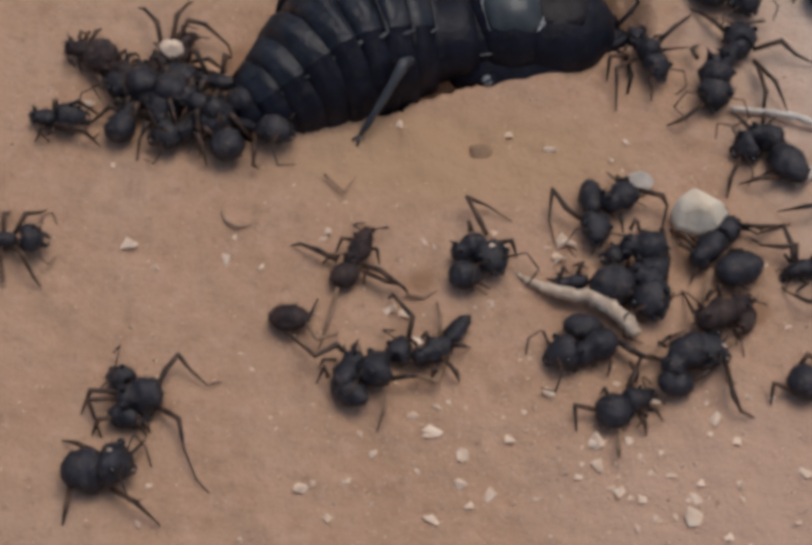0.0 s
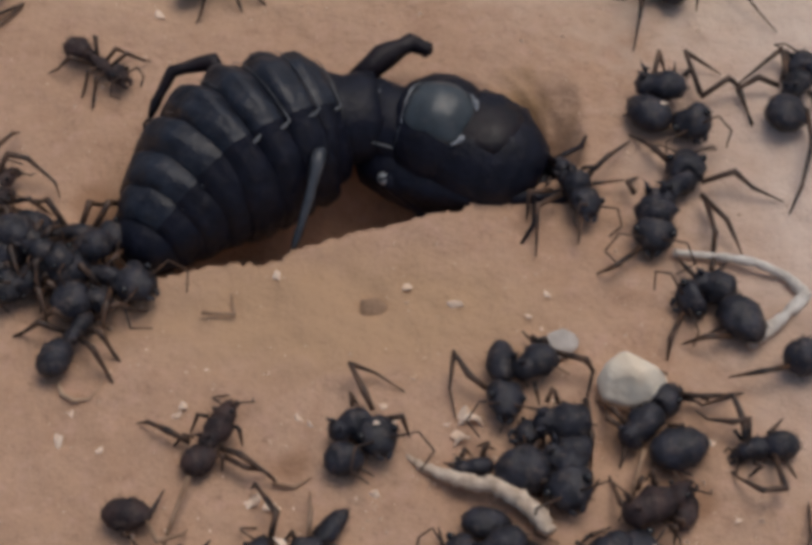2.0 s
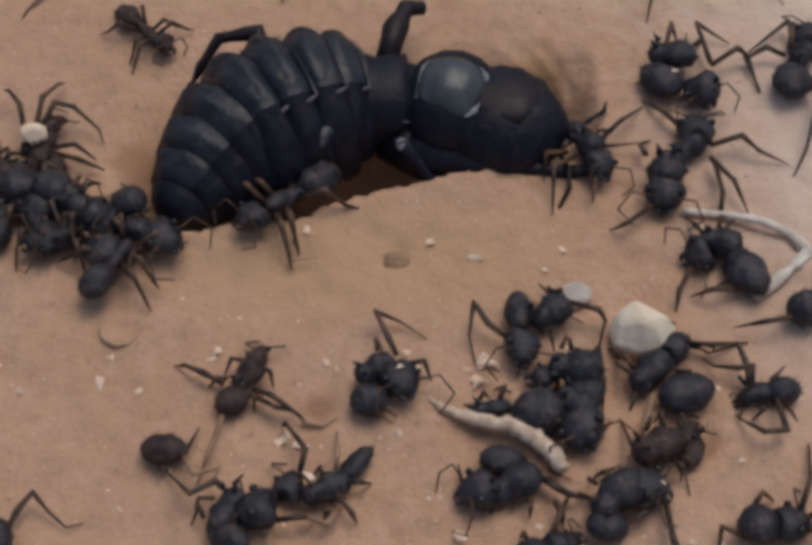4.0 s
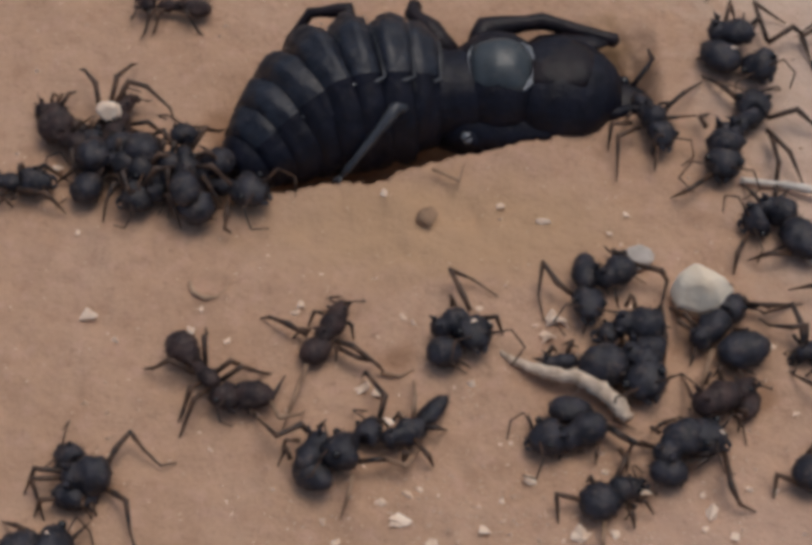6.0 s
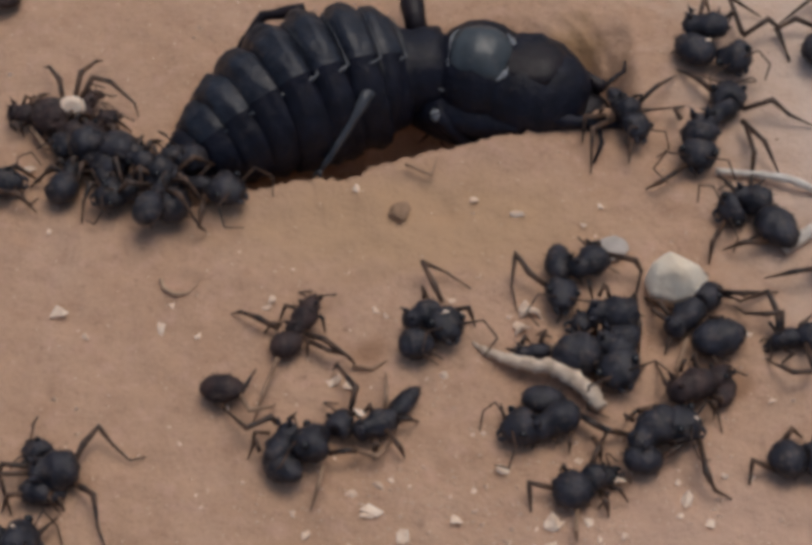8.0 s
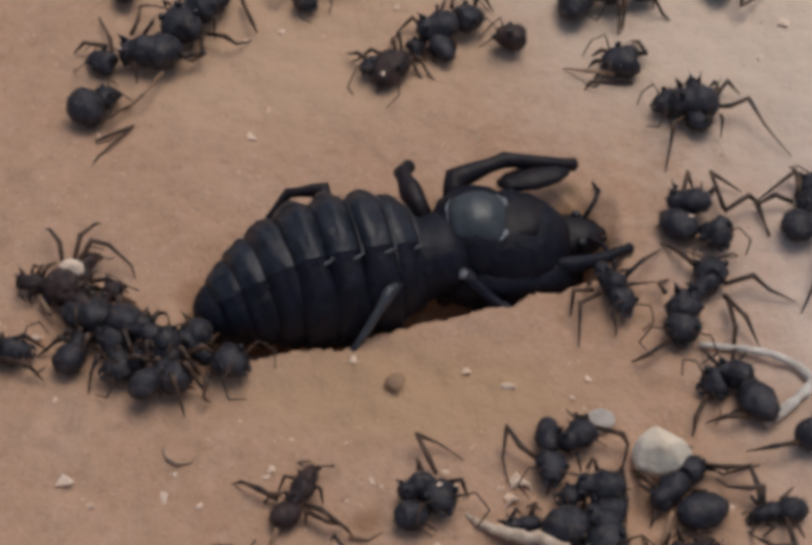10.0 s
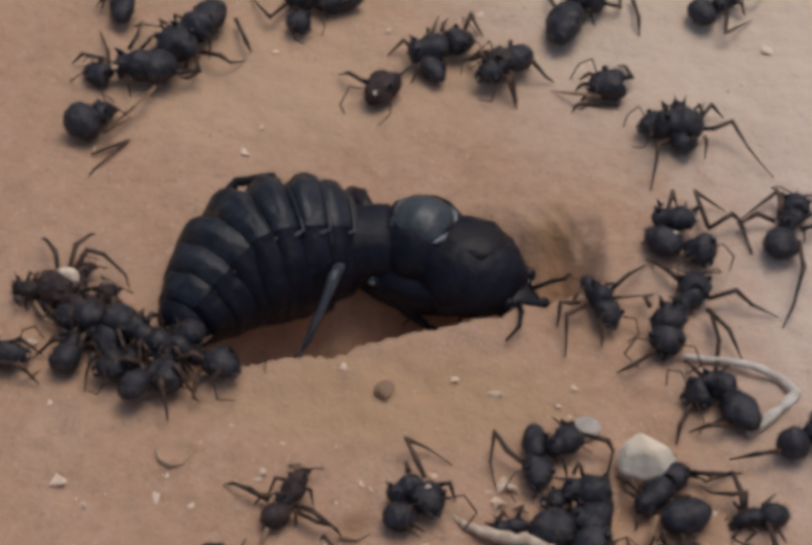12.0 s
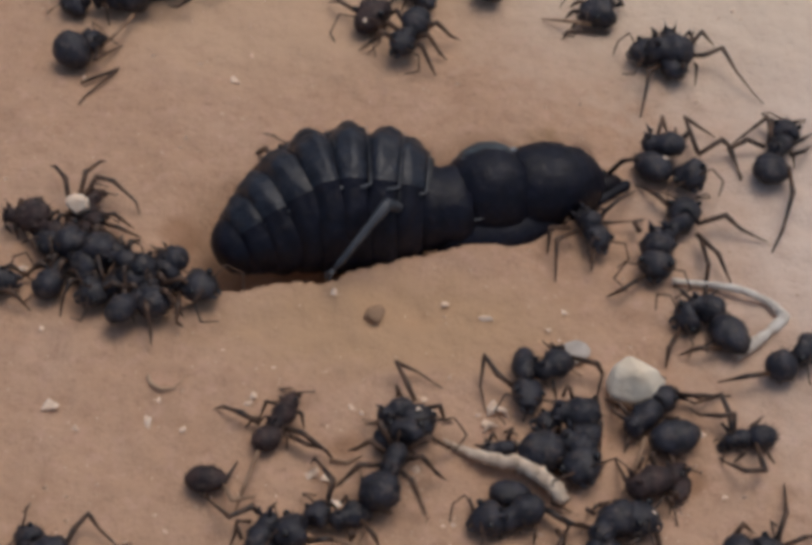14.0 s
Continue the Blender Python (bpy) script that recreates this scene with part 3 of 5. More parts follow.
loose_leg("dry brown ant leg lying on the sand", [(-2.9, -7.2, 0.3), (-1.7, -7.4, 0.2), (-0.8, -6.8, 0.15)], LEG_PALE)
loose_leg("severed dark ant leg bent into a hook", [(18.2, 33.7, 0.3), (14.9, 33.8, 0.3), (14.4, 32.9, 0.15)], LEG)
loose_leg("severed dark ant leg folded double", [(-22.7, 27.8, 0.3), (-20.0, 29.3, 0.4), (-22.3, 26.1, 0.2), (-22.6, 25.2, 0.1)], LEG)
# added tube traces the faint ring ridge in the sand
loose_leg("thin tan curl added along a ring ridge in the sand", [(-15.1, -0.5, 0.2), (-14.8, -1.3, 0.2), (-14.1, -1.75, 0.2), (-13.3, -1.7, 0.2), (-12.75, -1.1, 0.2), (-12.6, -0.3, 0.15)], RING_TAN)
dragged_leg = loose_leg("thin brown leg fragment dragged over the sand", [(-8.2, 2.3, 0.3), (-6.9, 0.9, 0.2), (-6.0, 2.2, 0.2)], LEG_PALE, 0.6)

# ---- dead ants ----
ant("small reddish-black dead ant, curled on the sand",
    [("G", -7.8, -6.5, -6, -5.4, 1.8), ("T", -6.7, -5.4, -5.5, -3.3, 1.9), ("H", -6, -3.9, -5.3, -2.3, 1.6)],
    [[(-7.4, -5, 1), (-8.6, -4.5, 1.5), (-9.8, -3.5, 0.8), (-10.5, -3.2, 0.1)], [(-5.7, -5.4, 1), (-4.6, -6.1, 1.5), (-3.1, -7, 0.8), (-2.7, -7.1, 0.1)], [(-5.7, -5.8, 1), (-4.3, -6.8, 1.3), (-3.3, -6.4, 0.1)]], skin=ANT_BROWN, pale=[[(-7.4, -7.2, 1), (-8.1, -9.9, 1.3), (-8.7, -11.3, 0.1)]])
ant("round dark gaster of a dead ant with thin legs",
    [("G", -11.9, -9.3, -9.2, -9.6, 2)],
    [[(-9.4, -9.7, 0.9), (-8.7, -7.8, 0.5)], [(-10.7, -10.6, 0.9), (-10.3, -10.6, 0.5)]], skin=ANT_BROWN, pale=[[(-9.5, -9.9, 1), (-8.8, -11.4, 1.5), (-7.6, -10.7, 0.8), (-7.4, -10, 0.1)]])
ant("large black dead ant lying curled on its side",
    [("H", -3.9, -13.5, -6.3, -13.6, 3.1), ("T", -6.3, -12, -7.4, -15, 2.2), ("G", -7.8, -14, -5.7, -15.7, 1.9)],
    [[(-6.5, -11.7, 0.9), (-6.1, -10.9, 0.5)], [(-7.1, -12.1, 1), (-7.5, -11.8, 1.4), (-8.9, -12.7, 1.6), (-10.1, -11, 0.6), (-10.8, -10.1, 0.1)], [(-4.1, -14.1, 1), (-2.9, -14.1, 1.3), (-2, -13.5, 0.1)]], pale=[[(-4.4, -15, 1), (-4.6, -16.4, 1.3), (-5.1, -17.4, 0.1)]])
ant("black dead ant with a glossy head, clamped to another ant",
    [("H", -3.9, -12.8, -3.2, -10.9, 2), ("T", -2.8, -12.7, -0.1, -11.3, 2), ("G", -0.7, -11.4, 1.1, -9.2, 1.4)],
    [[(-0.9, -12.3, 1), (0, -13.7, 1.3), (0.3, -13.8, 0.1)], [(-0.4, -11.6, 1), (0.5, -11.8, 1.3), (1.1, -11.3, 0.1)], [(-2.9, -10.9, 1), (-2.6, -9.7, 1.5), (-3.8, -7.6, 0.8), (-4.1, -7.5, 0.1)]], pale=[[(-0.9, -10.9, 1), (-0.8, -9.6, 1.3), (-0.9, -7.7, 0.1)], [(-2.6, -13.7, 1), (-1.3, -14.4, 1.3), (-0.4, -12.5, 0.1)]])
ant("rounded black dead ant with one bent leg raised",
    [("G", -0.1, -6.3, 2.1, -6.3, 2), ("T", 0.2, -5, 2.5, -3.7, 2.3), ("H", 2.2, -3.7, 3.2, -6.2, 2.7)],
    [[(2.6, -3.3, 1), (2.1, -2.2, 1.4), (1.4, -0.6, 1.6), (2.8, -0.6, 0.6), (4.4, -1.6, 0.1)], [(3.3, -3.9, 1), (4.2, -3.9, 1.3), (4.6, -4.6, 0.1)], [(1.9, -6.9, 0.9), (2.6, -7.2, 0.5)], [(1.5, -7.1, 0.9), (1.6, -7.2, 0.5)]])
ant("black dead ant beside the pale pebble, legs spread",
    [("G", 9.9, -1.6, 9.9, 1.3, 1.8), ("H", 10, -1.4, 9.9, -4, 2.4), ("T", 10.4, -1.2, 13, 0.1, 2.5)],
    [[(9, -2.1, 1), (8, -1.4, 1.4), (7.2, 0, 1.6), (6.9, -1.8, 0.6), (7.2, -3.4, 0.1)], [(12.1, 0.6, 0.9), (11.2, 2.1, 0.5)], [(12.6, 0.4, 1), (14.6, -0.6, 1.5), (15, -0.9, 0.8), (14.4, -3, 0.1)], [(10.4, 0.6, 0.9), (11.3, -1.7, 0.5)], [(11.8, 1, 1), (12.4, 1, 1.3), (12.7, 1.3, 0.1)]], pale=[[(12.7, -0.4, 0.9), (13.7, -0.9, 0.5)]])
ant("black dead ant in the middle of the heap",
    [("H", 11.8, -4.7, 10.4, -5, 1.9), ("T", 11.3, -4.4, 14.6, -4.8, 2.8), ("G", 12, -7.8, 14.3, -5.4, 2.3)],
    [[(14.4, -2.9, 1), (14.5, -5.4, 1.3), (14.4, -7, 0.1)], [(12.8, -3.7, 1), (13.1, -3.3, 1.3), (13.8, -2.7, 0.1)]], pale=[[(12.2, -3.3, 1), (12, -7.7, 1.3), (11.8, -10.3, 0.1)]])
ant("heavy black dead ant under the heap",
    [("G", 12.3, -7.3, 9.1, -7.4, 2.7), ("T", 11.7, -6.4, 14.1, -7.6, 2.8), ("H", 12.8, -7.2, 13.3, -9.8, 3.1)],
    [[(13.9, -9.1, 0.9), (14.8, -7.6, 0.5)], [(9.2, -8, 0.9), (9.8, -8.5, 0.5)], [(12.1, -9, 0.9), (12.8, -9.3, 0.5)]])
ant("half-buried dark ant remains behind the twig",
    [("T", 6.8, -6.8, 9.2, -6.8, 1.4)],
    [[(7, -6.9, 0.9), (6.4, -6.4, 0.5)]])
ant("matted black dead ant beneath the pale twig",
    [("G", 7.2, -10.1, 9.9, -10.3, 1.9), ("H", 8.2, -11.9, 6, -12.6, 2.8), ("T", 7.5, -12.7, 10.6, -11.2, 2.6)],
    [[(9.8, -10.9, 1), (11.3, -12.3, 1.5), (12.1, -12.5, 0.8), (11, -14.3, 0.1)], [(10.4, -11.2, 1), (12.2, -12.7, 1.3), (13.4, -12.5, 0.1)], [(6.2, -11.7, 0.9), (6, -10.2, 0.5)], [(7.9, -13, 0.9), (7.7, -13.4, 0.5)], [(11.3, -13, 1), (11.6, -13.9, 1.3), (11.7, -14.1, 0.1)], [(9, -13, 0.9), (9.1, -13, 0.5)]])
ant("black dead ant leaning on the pale pebble",
    [("H", 18.2, -3.5, 19.5, -2, 2.3), ("T", 16.2, -5.6, 18.5, -3.4, 2.3), ("G", 17.7, -6.5, 20.9, -5.5, 2.5)],
    [[(19.7, -2.5, 1), (21.3, -2.8, 1.3), (23.5, -1.9, 0.1)], [(19.7, -2.6, 0.9), (20.9, -2.7, 0.5)], [(17, -3.6, 0.9), (16.9, -1.9, 0.5)], [(16.6, -4.4, 1), (15.9, -3.5, 1.3), (15.1, -2.3, 0.1)], [(16.5, -5.5, 0.9), (16, -6.8, 0.5)], [(16.4, -4.6, 1), (15.5, -4.1, 1.3), (15.6, -2.5, 0.1)]], pale=[[(17.4, -6, 1), (16.5, -8.5, 1.3), (16.6, -10, 0.1)]])
ant("dead ant with long jointed legs stretched out",
    [("T", 22.4, -6.4, 24.5, -5.7, 1.6), ("G", 23.9, -5.9, 25.9, -5.9, 1.8), ("H", 22.9, -6.2, 22.2, -6.4, 1)],
    [[(22.9, -5.9, 1), (22.9, -4.5, 1.4), (22.5, -3.1, 1.6), (20.9, -3.1, 0.6), (19.9, -1.9, 0.1)], [(23.1, -5.6, 1), (23.2, -4.5, 1.4), (22.3, -4.8, 1.6), (21.1, -4, 0.6), (20.6, -3.1, 0.1)], [(24.3, -5.2, 0.9), (25.3, -4, 0.5)], [(24.4, -6.6, 1), (24.6, -8.9, 1.4), (23.3, -9.1, 1.6), (22.3, -7.7, 0.6), (22.1, -7.1, 0.1)], [(25, -7, 0.9), (25.5, -7.8, 0.5)]])
ant("brown-tinged dead ant lying in the heap",
    [("T", 15.7, -10.5, 18.7, -9.1, 2.6), ("H", 18.3, -9.3, 19.6, -8.3, 1.8), ("G", 18.7, -10.8, 19.8, -9, 1.3)],
    [[(16.5, -9.9, 1), (15.7, -9.6, 1.3), (15.4, -7.2, 0.1)], [(17.7, -8.2, 0.9), (17.9, -7, 0.5)], [(17.2, -9.1, 0.9), (18, -7.9, 0.5)]], skin=ANT_BROWN)
ant("big black dead ant with a pale-rimmed eye",
    [("G", 15.2, -14.6, 12.9, -14.5, 2.1), ("T", 13.4, -14.2, 16, -11.6, 2.8), ("H", 15.3, -11.9, 17.5, -12.8, 2.9)],
    [[(15, -14.6, 1), (16.1, -14, 1.3), (17.3, -12.5, 0.1)], [(17.4, -13.2, 1), (17.5, -15.8, 1.5), (18, -16.6, 0.8), (19, -16.8, 0.1)], [(13.9, -11.2, 0.9), (13.4, -11.5, 0.5)], [(13.7, -13, 0.9), (12.6, -12.2, 0.5)], [(14, -11.2, 0.9), (15.2, -10.5, 0.5)]], pale=[[(14.7, -11, 0.9), (15.5, -10.9, 0.5)]])
ant("crumpled black dead ant among pale crumbs",
    [("G", 10.5, -15.6, 9.2, -17.6, 2.4), ("T", 9.8, -16.2, 11.9, -15.5, 2.1), ("H", 11.3, -15.7, 12.5, -15.1, 1.6)],
    [[(9.2, -16.5, 1), (7.4, -16.2, 1.3), (7.5, -17.6, 0.1)], [(11.5, -16.9, 1), (11.7, -17.5, 1.3), (11.9, -17.9, 0.1)], [(11, -15, 1), (11.5, -13.9, 1.3), (12, -12.5, 0.1)], [(9.6, -15.3, 0.9), (9.5, -14.7, 0.5)]], pale=[[(10.1, -17.9, 1), (9.9, -19.4, 1.3), (10, -19.5, 0.1)], [(10.9, -15.8, 1), (10.8, -16.9, 1.3), (10.8, -17.2, 0.1)]])
ant("black dead ant with two long legs outstretched",
    [("T", -21.4, -15.4, -18.4, -15, 3.1), ("G", -21.9, -16.1, -19.2, -16.3, 1.8), ("H", -20.4, -14.2, -21.9, -13.1, 2.1)],
    [[(-19, -14.6, 1), (-18.4, -13.3, 1.3), (-17.6, -12.3, 1.6), (-16.8, -13.1, 0.9), (-15.8, -13.9, 0.4), (-14.9, -13.5, 0.1)], [(-18.9, -15.7, 1), (-18.1, -16.3, 1.3), (-17.4, -16.9, 1.6), (-17.1, -18.6, 0.9), (-16.3, -20.5, 0.4), (-15.5, -21.3, 0.1)], [(-20.6, -14.7, 1), (-23, -14.6, 1.3), (-23.7, -15.7, 0.1)], [(-20.8, -16.3, 1), (-22.4, -16.7, 1.3), (-22.9, -17.2, 0.1)], [(-20.6, -15, 1), (-23.1, -15.3, 1.3), (-22.3, -17.4, 0.1)], [(-19.6, -16.6, 0.9), (-19.2, -17.3, 0.5)]])
ant("black dead ant with a broad shiny head",
    [("G", -21.5, -20.1, -24.5, -20.4, 2.9), ("H", -22.4, -19.8, -20.2, -20.1, 3.5)],
    [[(-22.5, -18.8, 1), (-23.6, -18.4, 1.3), (-24.7, -17.6, 0.1)], [(-23.9, -21.2, 1), (-24, -22.7, 1.3), (-24.3, -23.4, 0.1)], [(-21.4, -21.4, 1), (-19.9, -22.4, 1.3), (-18.4, -23.5, 0.1)], [(-20.4, -19.1, 0.9), (-19.5, -17.8, 0.5)]])
ant("rounded black dead ant, thin legs bent",
    [("G", 23.5, -14.5, 21.2, -14.8, 2.5), ("H", 23, -14.8, 25.1, -14.3, 2.6)],
    [[(22.3, -13.3, 1), (22.8, -12.7, 1.3), (23.6, -12.7, 0.1)], [(24.8, -13.7, 1), (25.6, -11.8, 1.3), (26, -9.1, 0.1)], [(25, -14.2, 1), (26.4, -13.7, 1.3), (27.5, -12.8, 0.1)], [(24.9, -14.9, 1), (25.6, -15.2, 1.3), (25.6, -16.6, 0.1)], [(21.5, -15.2, 1), (20.3, -14.8, 1.3), (20.1, -15.9, 0.1)]])
ant("black ant biting the edge of the hole",
    [("T", 14.4, 13.4, 15.5, 11.5, 2.3), ("H", 15.3, 12.1, 15.8, 10.0, 2.3), ("G", 14.8, 13.2, 14.1, 14.9, 1.2)],
    [[(15.8, 13, 1), (17.2, 14.3, 1.3), (18.8, 16.4, 0.1)], [(15.7, 12.4, 0.9), (18.1, 13, 0.5)], [(14.1, 11.6, 1), (12.6, 10.5, 1.3), (12.4, 7.6, 0.1)], [(13.6, 11.9, 1), (12.2, 11.6, 1.3), (12, 10.3, 0.1)], [(15.2, 9.9, 0.9), (14.9, 8.2, 0.5)]], base=0.25)
ant("black dead ant with a hairy gaster and long legs",
    [("T", 20.1, 11.4, 19.3, 9.0, 3.0), ("H", 19.7, 9.6, 19.2, 7.4, 2.9), ("H", 21.8, 12.4, 22, 14.9, 2.7), ("T", 20.3, 11.5, 22.3, 13.1, 2.1)],
    [[(21, 14, 1), (20.1, 14.8, 1.5), (19.4, 16.1, 0.8), (18.8, 17, 0.1)], [(22.7, 12.5, 1), (24.7, 12.9, 1.5), (25.8, 12.2, 0.8), (27.7, 11.6, 0.1)], [(22.6, 11.5, 1), (23.8, 9.4, 1.3), (24.7, 7.5, 0.1)], [(22.8, 11.3, 1), (23, 8.4, 1.3), (22.8, 7.5, 0.1)], [(18.6, 11.7, 1), (18.2, 12.4, 1.3), (19.1, 13.7, 0.1)], [(18.6, 7.7, 1), (16.8, 6.1, 1.3), (15.9, 6.4, 0.1)], [(18.9, 7.6, 0.9), (19.2, 7.1, 0.5)]])
ant("black dead ant lying against the pale root",
    [("H", 21.8, 4.3, 20.4, 3.7, 2.7), ("T", 21.2, 5.2, 23.8, 4.3, 2.6), ("G", 23.1, 4, 24.6, 0.9, 2.6)],
    [[(21.9, 5.2, 1), (21.1, 6, 1.3), (20.7, 7.7, 0.1)], [(22.9, 6, 0.9), (23.8, 7.2, 0.5)], [(22.6, 6.2, 0.9), (23.3, 9.1, 0.5)], [(20.5, 3, 1), (19.6, 1.2, 1.3), (19.4, 0.3, 0.1)], [(23.1, 1.4, 1), (21.6, 1.2, 1.3), (20.4, 1.5, 0.1)], [(23, 2.2, 0.9), (22, 2, 0.5)]])
ant("black dead ant upturned with legs in the air",
    [("G", 21.1, 16.8, 19, 19.2, 2.5), ("T", 19.4, 20.5, 22.6, 19.6, 2.7), ("H", 22.4, 18.3, 23, 16, 2.9)],
    [[(20.5, 20.4, 1), (21.2, 22.9, 1.3), (21.7, 22, 0.1)], [(22, 21.3, 0.9), (22.3, 22.7, 0.5)], [(23.5, 19.6, 1), (22.9, 22.9, 1.3), (25.2, 22, 0.1)], [(23.5, 19.3, 1), (25.3, 20.4, 1.5), (26.1, 20.3, 0.8), (26.6, 17.6, 0.1)], [(19.4, 18.6, 0.9), (18.5, 18.2, 0.5)]])
ant("slender black dead ant with folded legs",
    [("H", 30.2, 20.8, 30.5, 23, 2.4), ("T", 29, 19.2, 30.3, 21.3, 2.1), ("G", 29, 19.1, 28.2, 16.4, 2.6)],
    [[(29.1, 20.2, 1), (29.1, 23.1, 1.3), (25.9, 20.9, 0.1)], [(28.5, 20.2, 1), (27.2, 20.5, 1.5), (25.9, 20.1, 0.8), (26.7, 17.8, 0.1)], [(29, 20.7, 1), (29.4, 22.8, 1.3), (28.9, 21.2, 0.1)], [(30.3, 20.2, 1), (31.3, 20.7, 1.3), (32.6, 22.6, 0.1)], [(30.3, 19.4, 1), (31.3, 19.5, 1.3), (32.5, 21.5, 0.1)], [(30, 18.1, 1), (29.8, 15.1, 1.5), (28.8, 12.2, 0.8), (27.9, 10.6, 0.1)]])
ant("black dead ant curled at the edge of the heap",
    [("G", 28, -0.5, 25.8, -0.2, 2.4), ("H", 28, 1.2, 29.2, 0.5, 3)],
    [[(26.2, -0.9, 1), (24.4, -1.4, 1.3), (22.7, -1, 0.1)]])
ant("small black dead ant curled into a hook",
    [("G", 25, 45.2, 26.6, 43, 2.2), ("T", 26.8, 44.5, 28.8, 47.1, 2.2)],
    [[(28.3, 45.8, 1), (30.7, 46, 1.3), (31.7, 48.9, 0.1)], [(27.9, 44.5, 1), (27.3, 41.1, 1.3), (30, 44.2, 0.1)], [(27.4, 46.9, 0.9), (25.6, 48.1, 0.5)]])
ant("black dead ant with an upright gaster",
    [("G", 14.9, 44.9, 13.7, 39.9, 3.2), ("T", 14.5, 45, 18, 45.8, 3.1)],
    [[(17.5, 45.7, 1), (19.1, 44.7, 1.3), (19.3, 48.8, 0.1)], [(20.2, 46.4, 1), (20.5, 43.4, 1.3), (20.5, 42.1, 0.1)], [(14, 44.3, 1), (13.2, 46, 1.3), (13.8, 48.8, 0.1)]])
ant("plump black dead ant lying on its side",
    [("G", -22.4, 31, -24.7, 29.4, 3.2), ("H", -23.1, 31.3, -21.4, 32.2, 2.5)],
    [[(-21.6, 31.3, 1), (-21.7, 29.2, 1.3), (-20, 32.2, 0.1)]])
ant("small black dead ant",
    [("G", -22.1, 45.8, -21.7, 42.3, 2.2), ("T", -23.4, 46.8, -21.4, 45.6, 2.4)],
    [])
ant("black dead ant with an oval gaster",
    [("G", -6.1, 45, -2.1, 45.5, 2.3), ("T", -8.6, 45.1, -5.6, 45.6, 2.7), ("H", -7.9, 43.5, -6.8, 41.8, 2.4)],
    [[(-8.1, 45.5, 1), (-9.7, 42.8, 1.3), (-12, 47.5, 0.1)]])
TOP = []
TOP.append(ant("small brown ant on top of the pile, legs spread",
    [("H", -22.6, 14.2, -21.1, 15.5, 1.7), ("T", -23.4, 12.6, -21.2, 13.9, 1.6), ("G", -22.6, 12.2, -20.4, 11.2, 1.7)],
    [[(-23.2, 13.9, 1), (-23.6, 15.8, 1.9), (-24.6, 17.6, 1.2), (-25.2, 18.4, 0.4)], [(-22.6, 14.2, 1), (-22.2, 16.4, 1.9), (-21.5, 18.3, 1.0), (-21.2, 19.0, 0.3)], [(-22.3, 14.4, 1), (-21.4, 16.0, 1.8), (-20.2, 15.8, 1.6), (-18.6, 14.7, 0.6), (-18.3, 13.9, 0.1)], [(-21.2, 12.9, 1), (-19.9, 12.9, 1.3), (-18.6, 12.4, 0.3)], [(-21.4, 12.5, 1), (-19.6, 11.9, 1.0), (-18.0, 11.6, 0.2)]], skin=ANT_BROWN, base=0.25))
ant("dusty grey-brown ant remains beside the pile",
    [("T", -26.5, 13.2, -24.2, 12.8, 1.9), ("H", -24.6, 12.3, -23.2, 11.4, 1.5)],
    [[(-24.9, 12.9, 1), (-24.2, 14.0, 1.6), (-24.0, 15.4, 0.3)], [(-23.7, 11.4, 0.9), (-22.9, 10.5, 0.2)]], skin=ANT_BROWN, pale=[[(-24.7, 11.8, 0.9), (-23.7, 10.3, 0.7), (-22.3, 9.9, 0.1)]])
ant("dark ant peering in beside the pile",
    [("H", -26.9, 6.9, -24.6, 6.9, 2.2), ("T", -28.5, 7.0, -26.5, 6.9, 1.7)],
    [[(-26.7, 7.3, 1), (-25.1, 7.9, 1.4), (-23.5, 7.3, 0.3)], [(-26.7, 6.2, 1), (-24.7, 5.6, 1.3), (-23.5, 4.8, 0.2)]])
ant("severed black ant head with open jaws",
    [("H", 19, 35.2, 15.9, 35.2, 3.2)],
    [[(18.4, 36.3, 1), (19.3, 35.9, 1.5), (19, 38, 0.8), (18.4, 38.6, 0.1)], [(16.9, 36.2, 1.3), (15.9, 36.6, 1.2), (15.2, 36.4, 0.7)], [(16.5, 35.4, 1.3), (15.4, 35.5, 1.1), (14.8, 35.2, 0.6)], [(16.7, 34.6, 1.2), (15.7, 34.5, 0.9), (15.2, 34.2, 0.4)]], pale=[[(16.8, 34.1, 1), (14.8, 34.1, 1.3), (12.9, 35.5, 0.1)]])
ant("black dead ant with one very long leg",
    [("H", 21.7, 30.6, 19.5, 30.1, 2.7), ("T", 20.4, 29.8, 24.3, 30, 3.5), ("G", 22.3, 30, 23, 27.6, 2.2), ("T", 22.6, 33.1, 22.6, 30, 2)],
    [[(23.7, 30, 1), (25.1, 29.8, 1.3), (26.5, 30.3, 1.6), (27.5, 28.3, 0.9), (28.4, 27, 0.4), (29.3, 25.6, 0.1)], [(23.8, 30.6, 1), (25.2, 32.5, 1.3), (26.3, 32.2, 0.1)], [(23.8, 31, 0.9), (24.9, 33.6, 0.5)], [(22, 29.1, 1), (20.6, 27.7, 1.5), (20.4, 26.6, 0.8), (19.8, 24.1, 0.1)]])
ant("severed brown-black ant head with a pale eye",
    [("H", 0.3, 36.1, -1.3, 32.8, 3.1)],
    [[(0.8, 36.1, 0.9), (1.8, 37.8, 0.5)], [(-1.9, 35.3, 1), (-3.1, 36, 1.3), (-4, 37.2, 0.1)]], skin=ANT_BROWN)
ant("round dark severed ant head on bare sand",
    [("H", 10.3, 37.7, 7.7, 38, 3.1)],
    [], skin=ANT_BROWN)
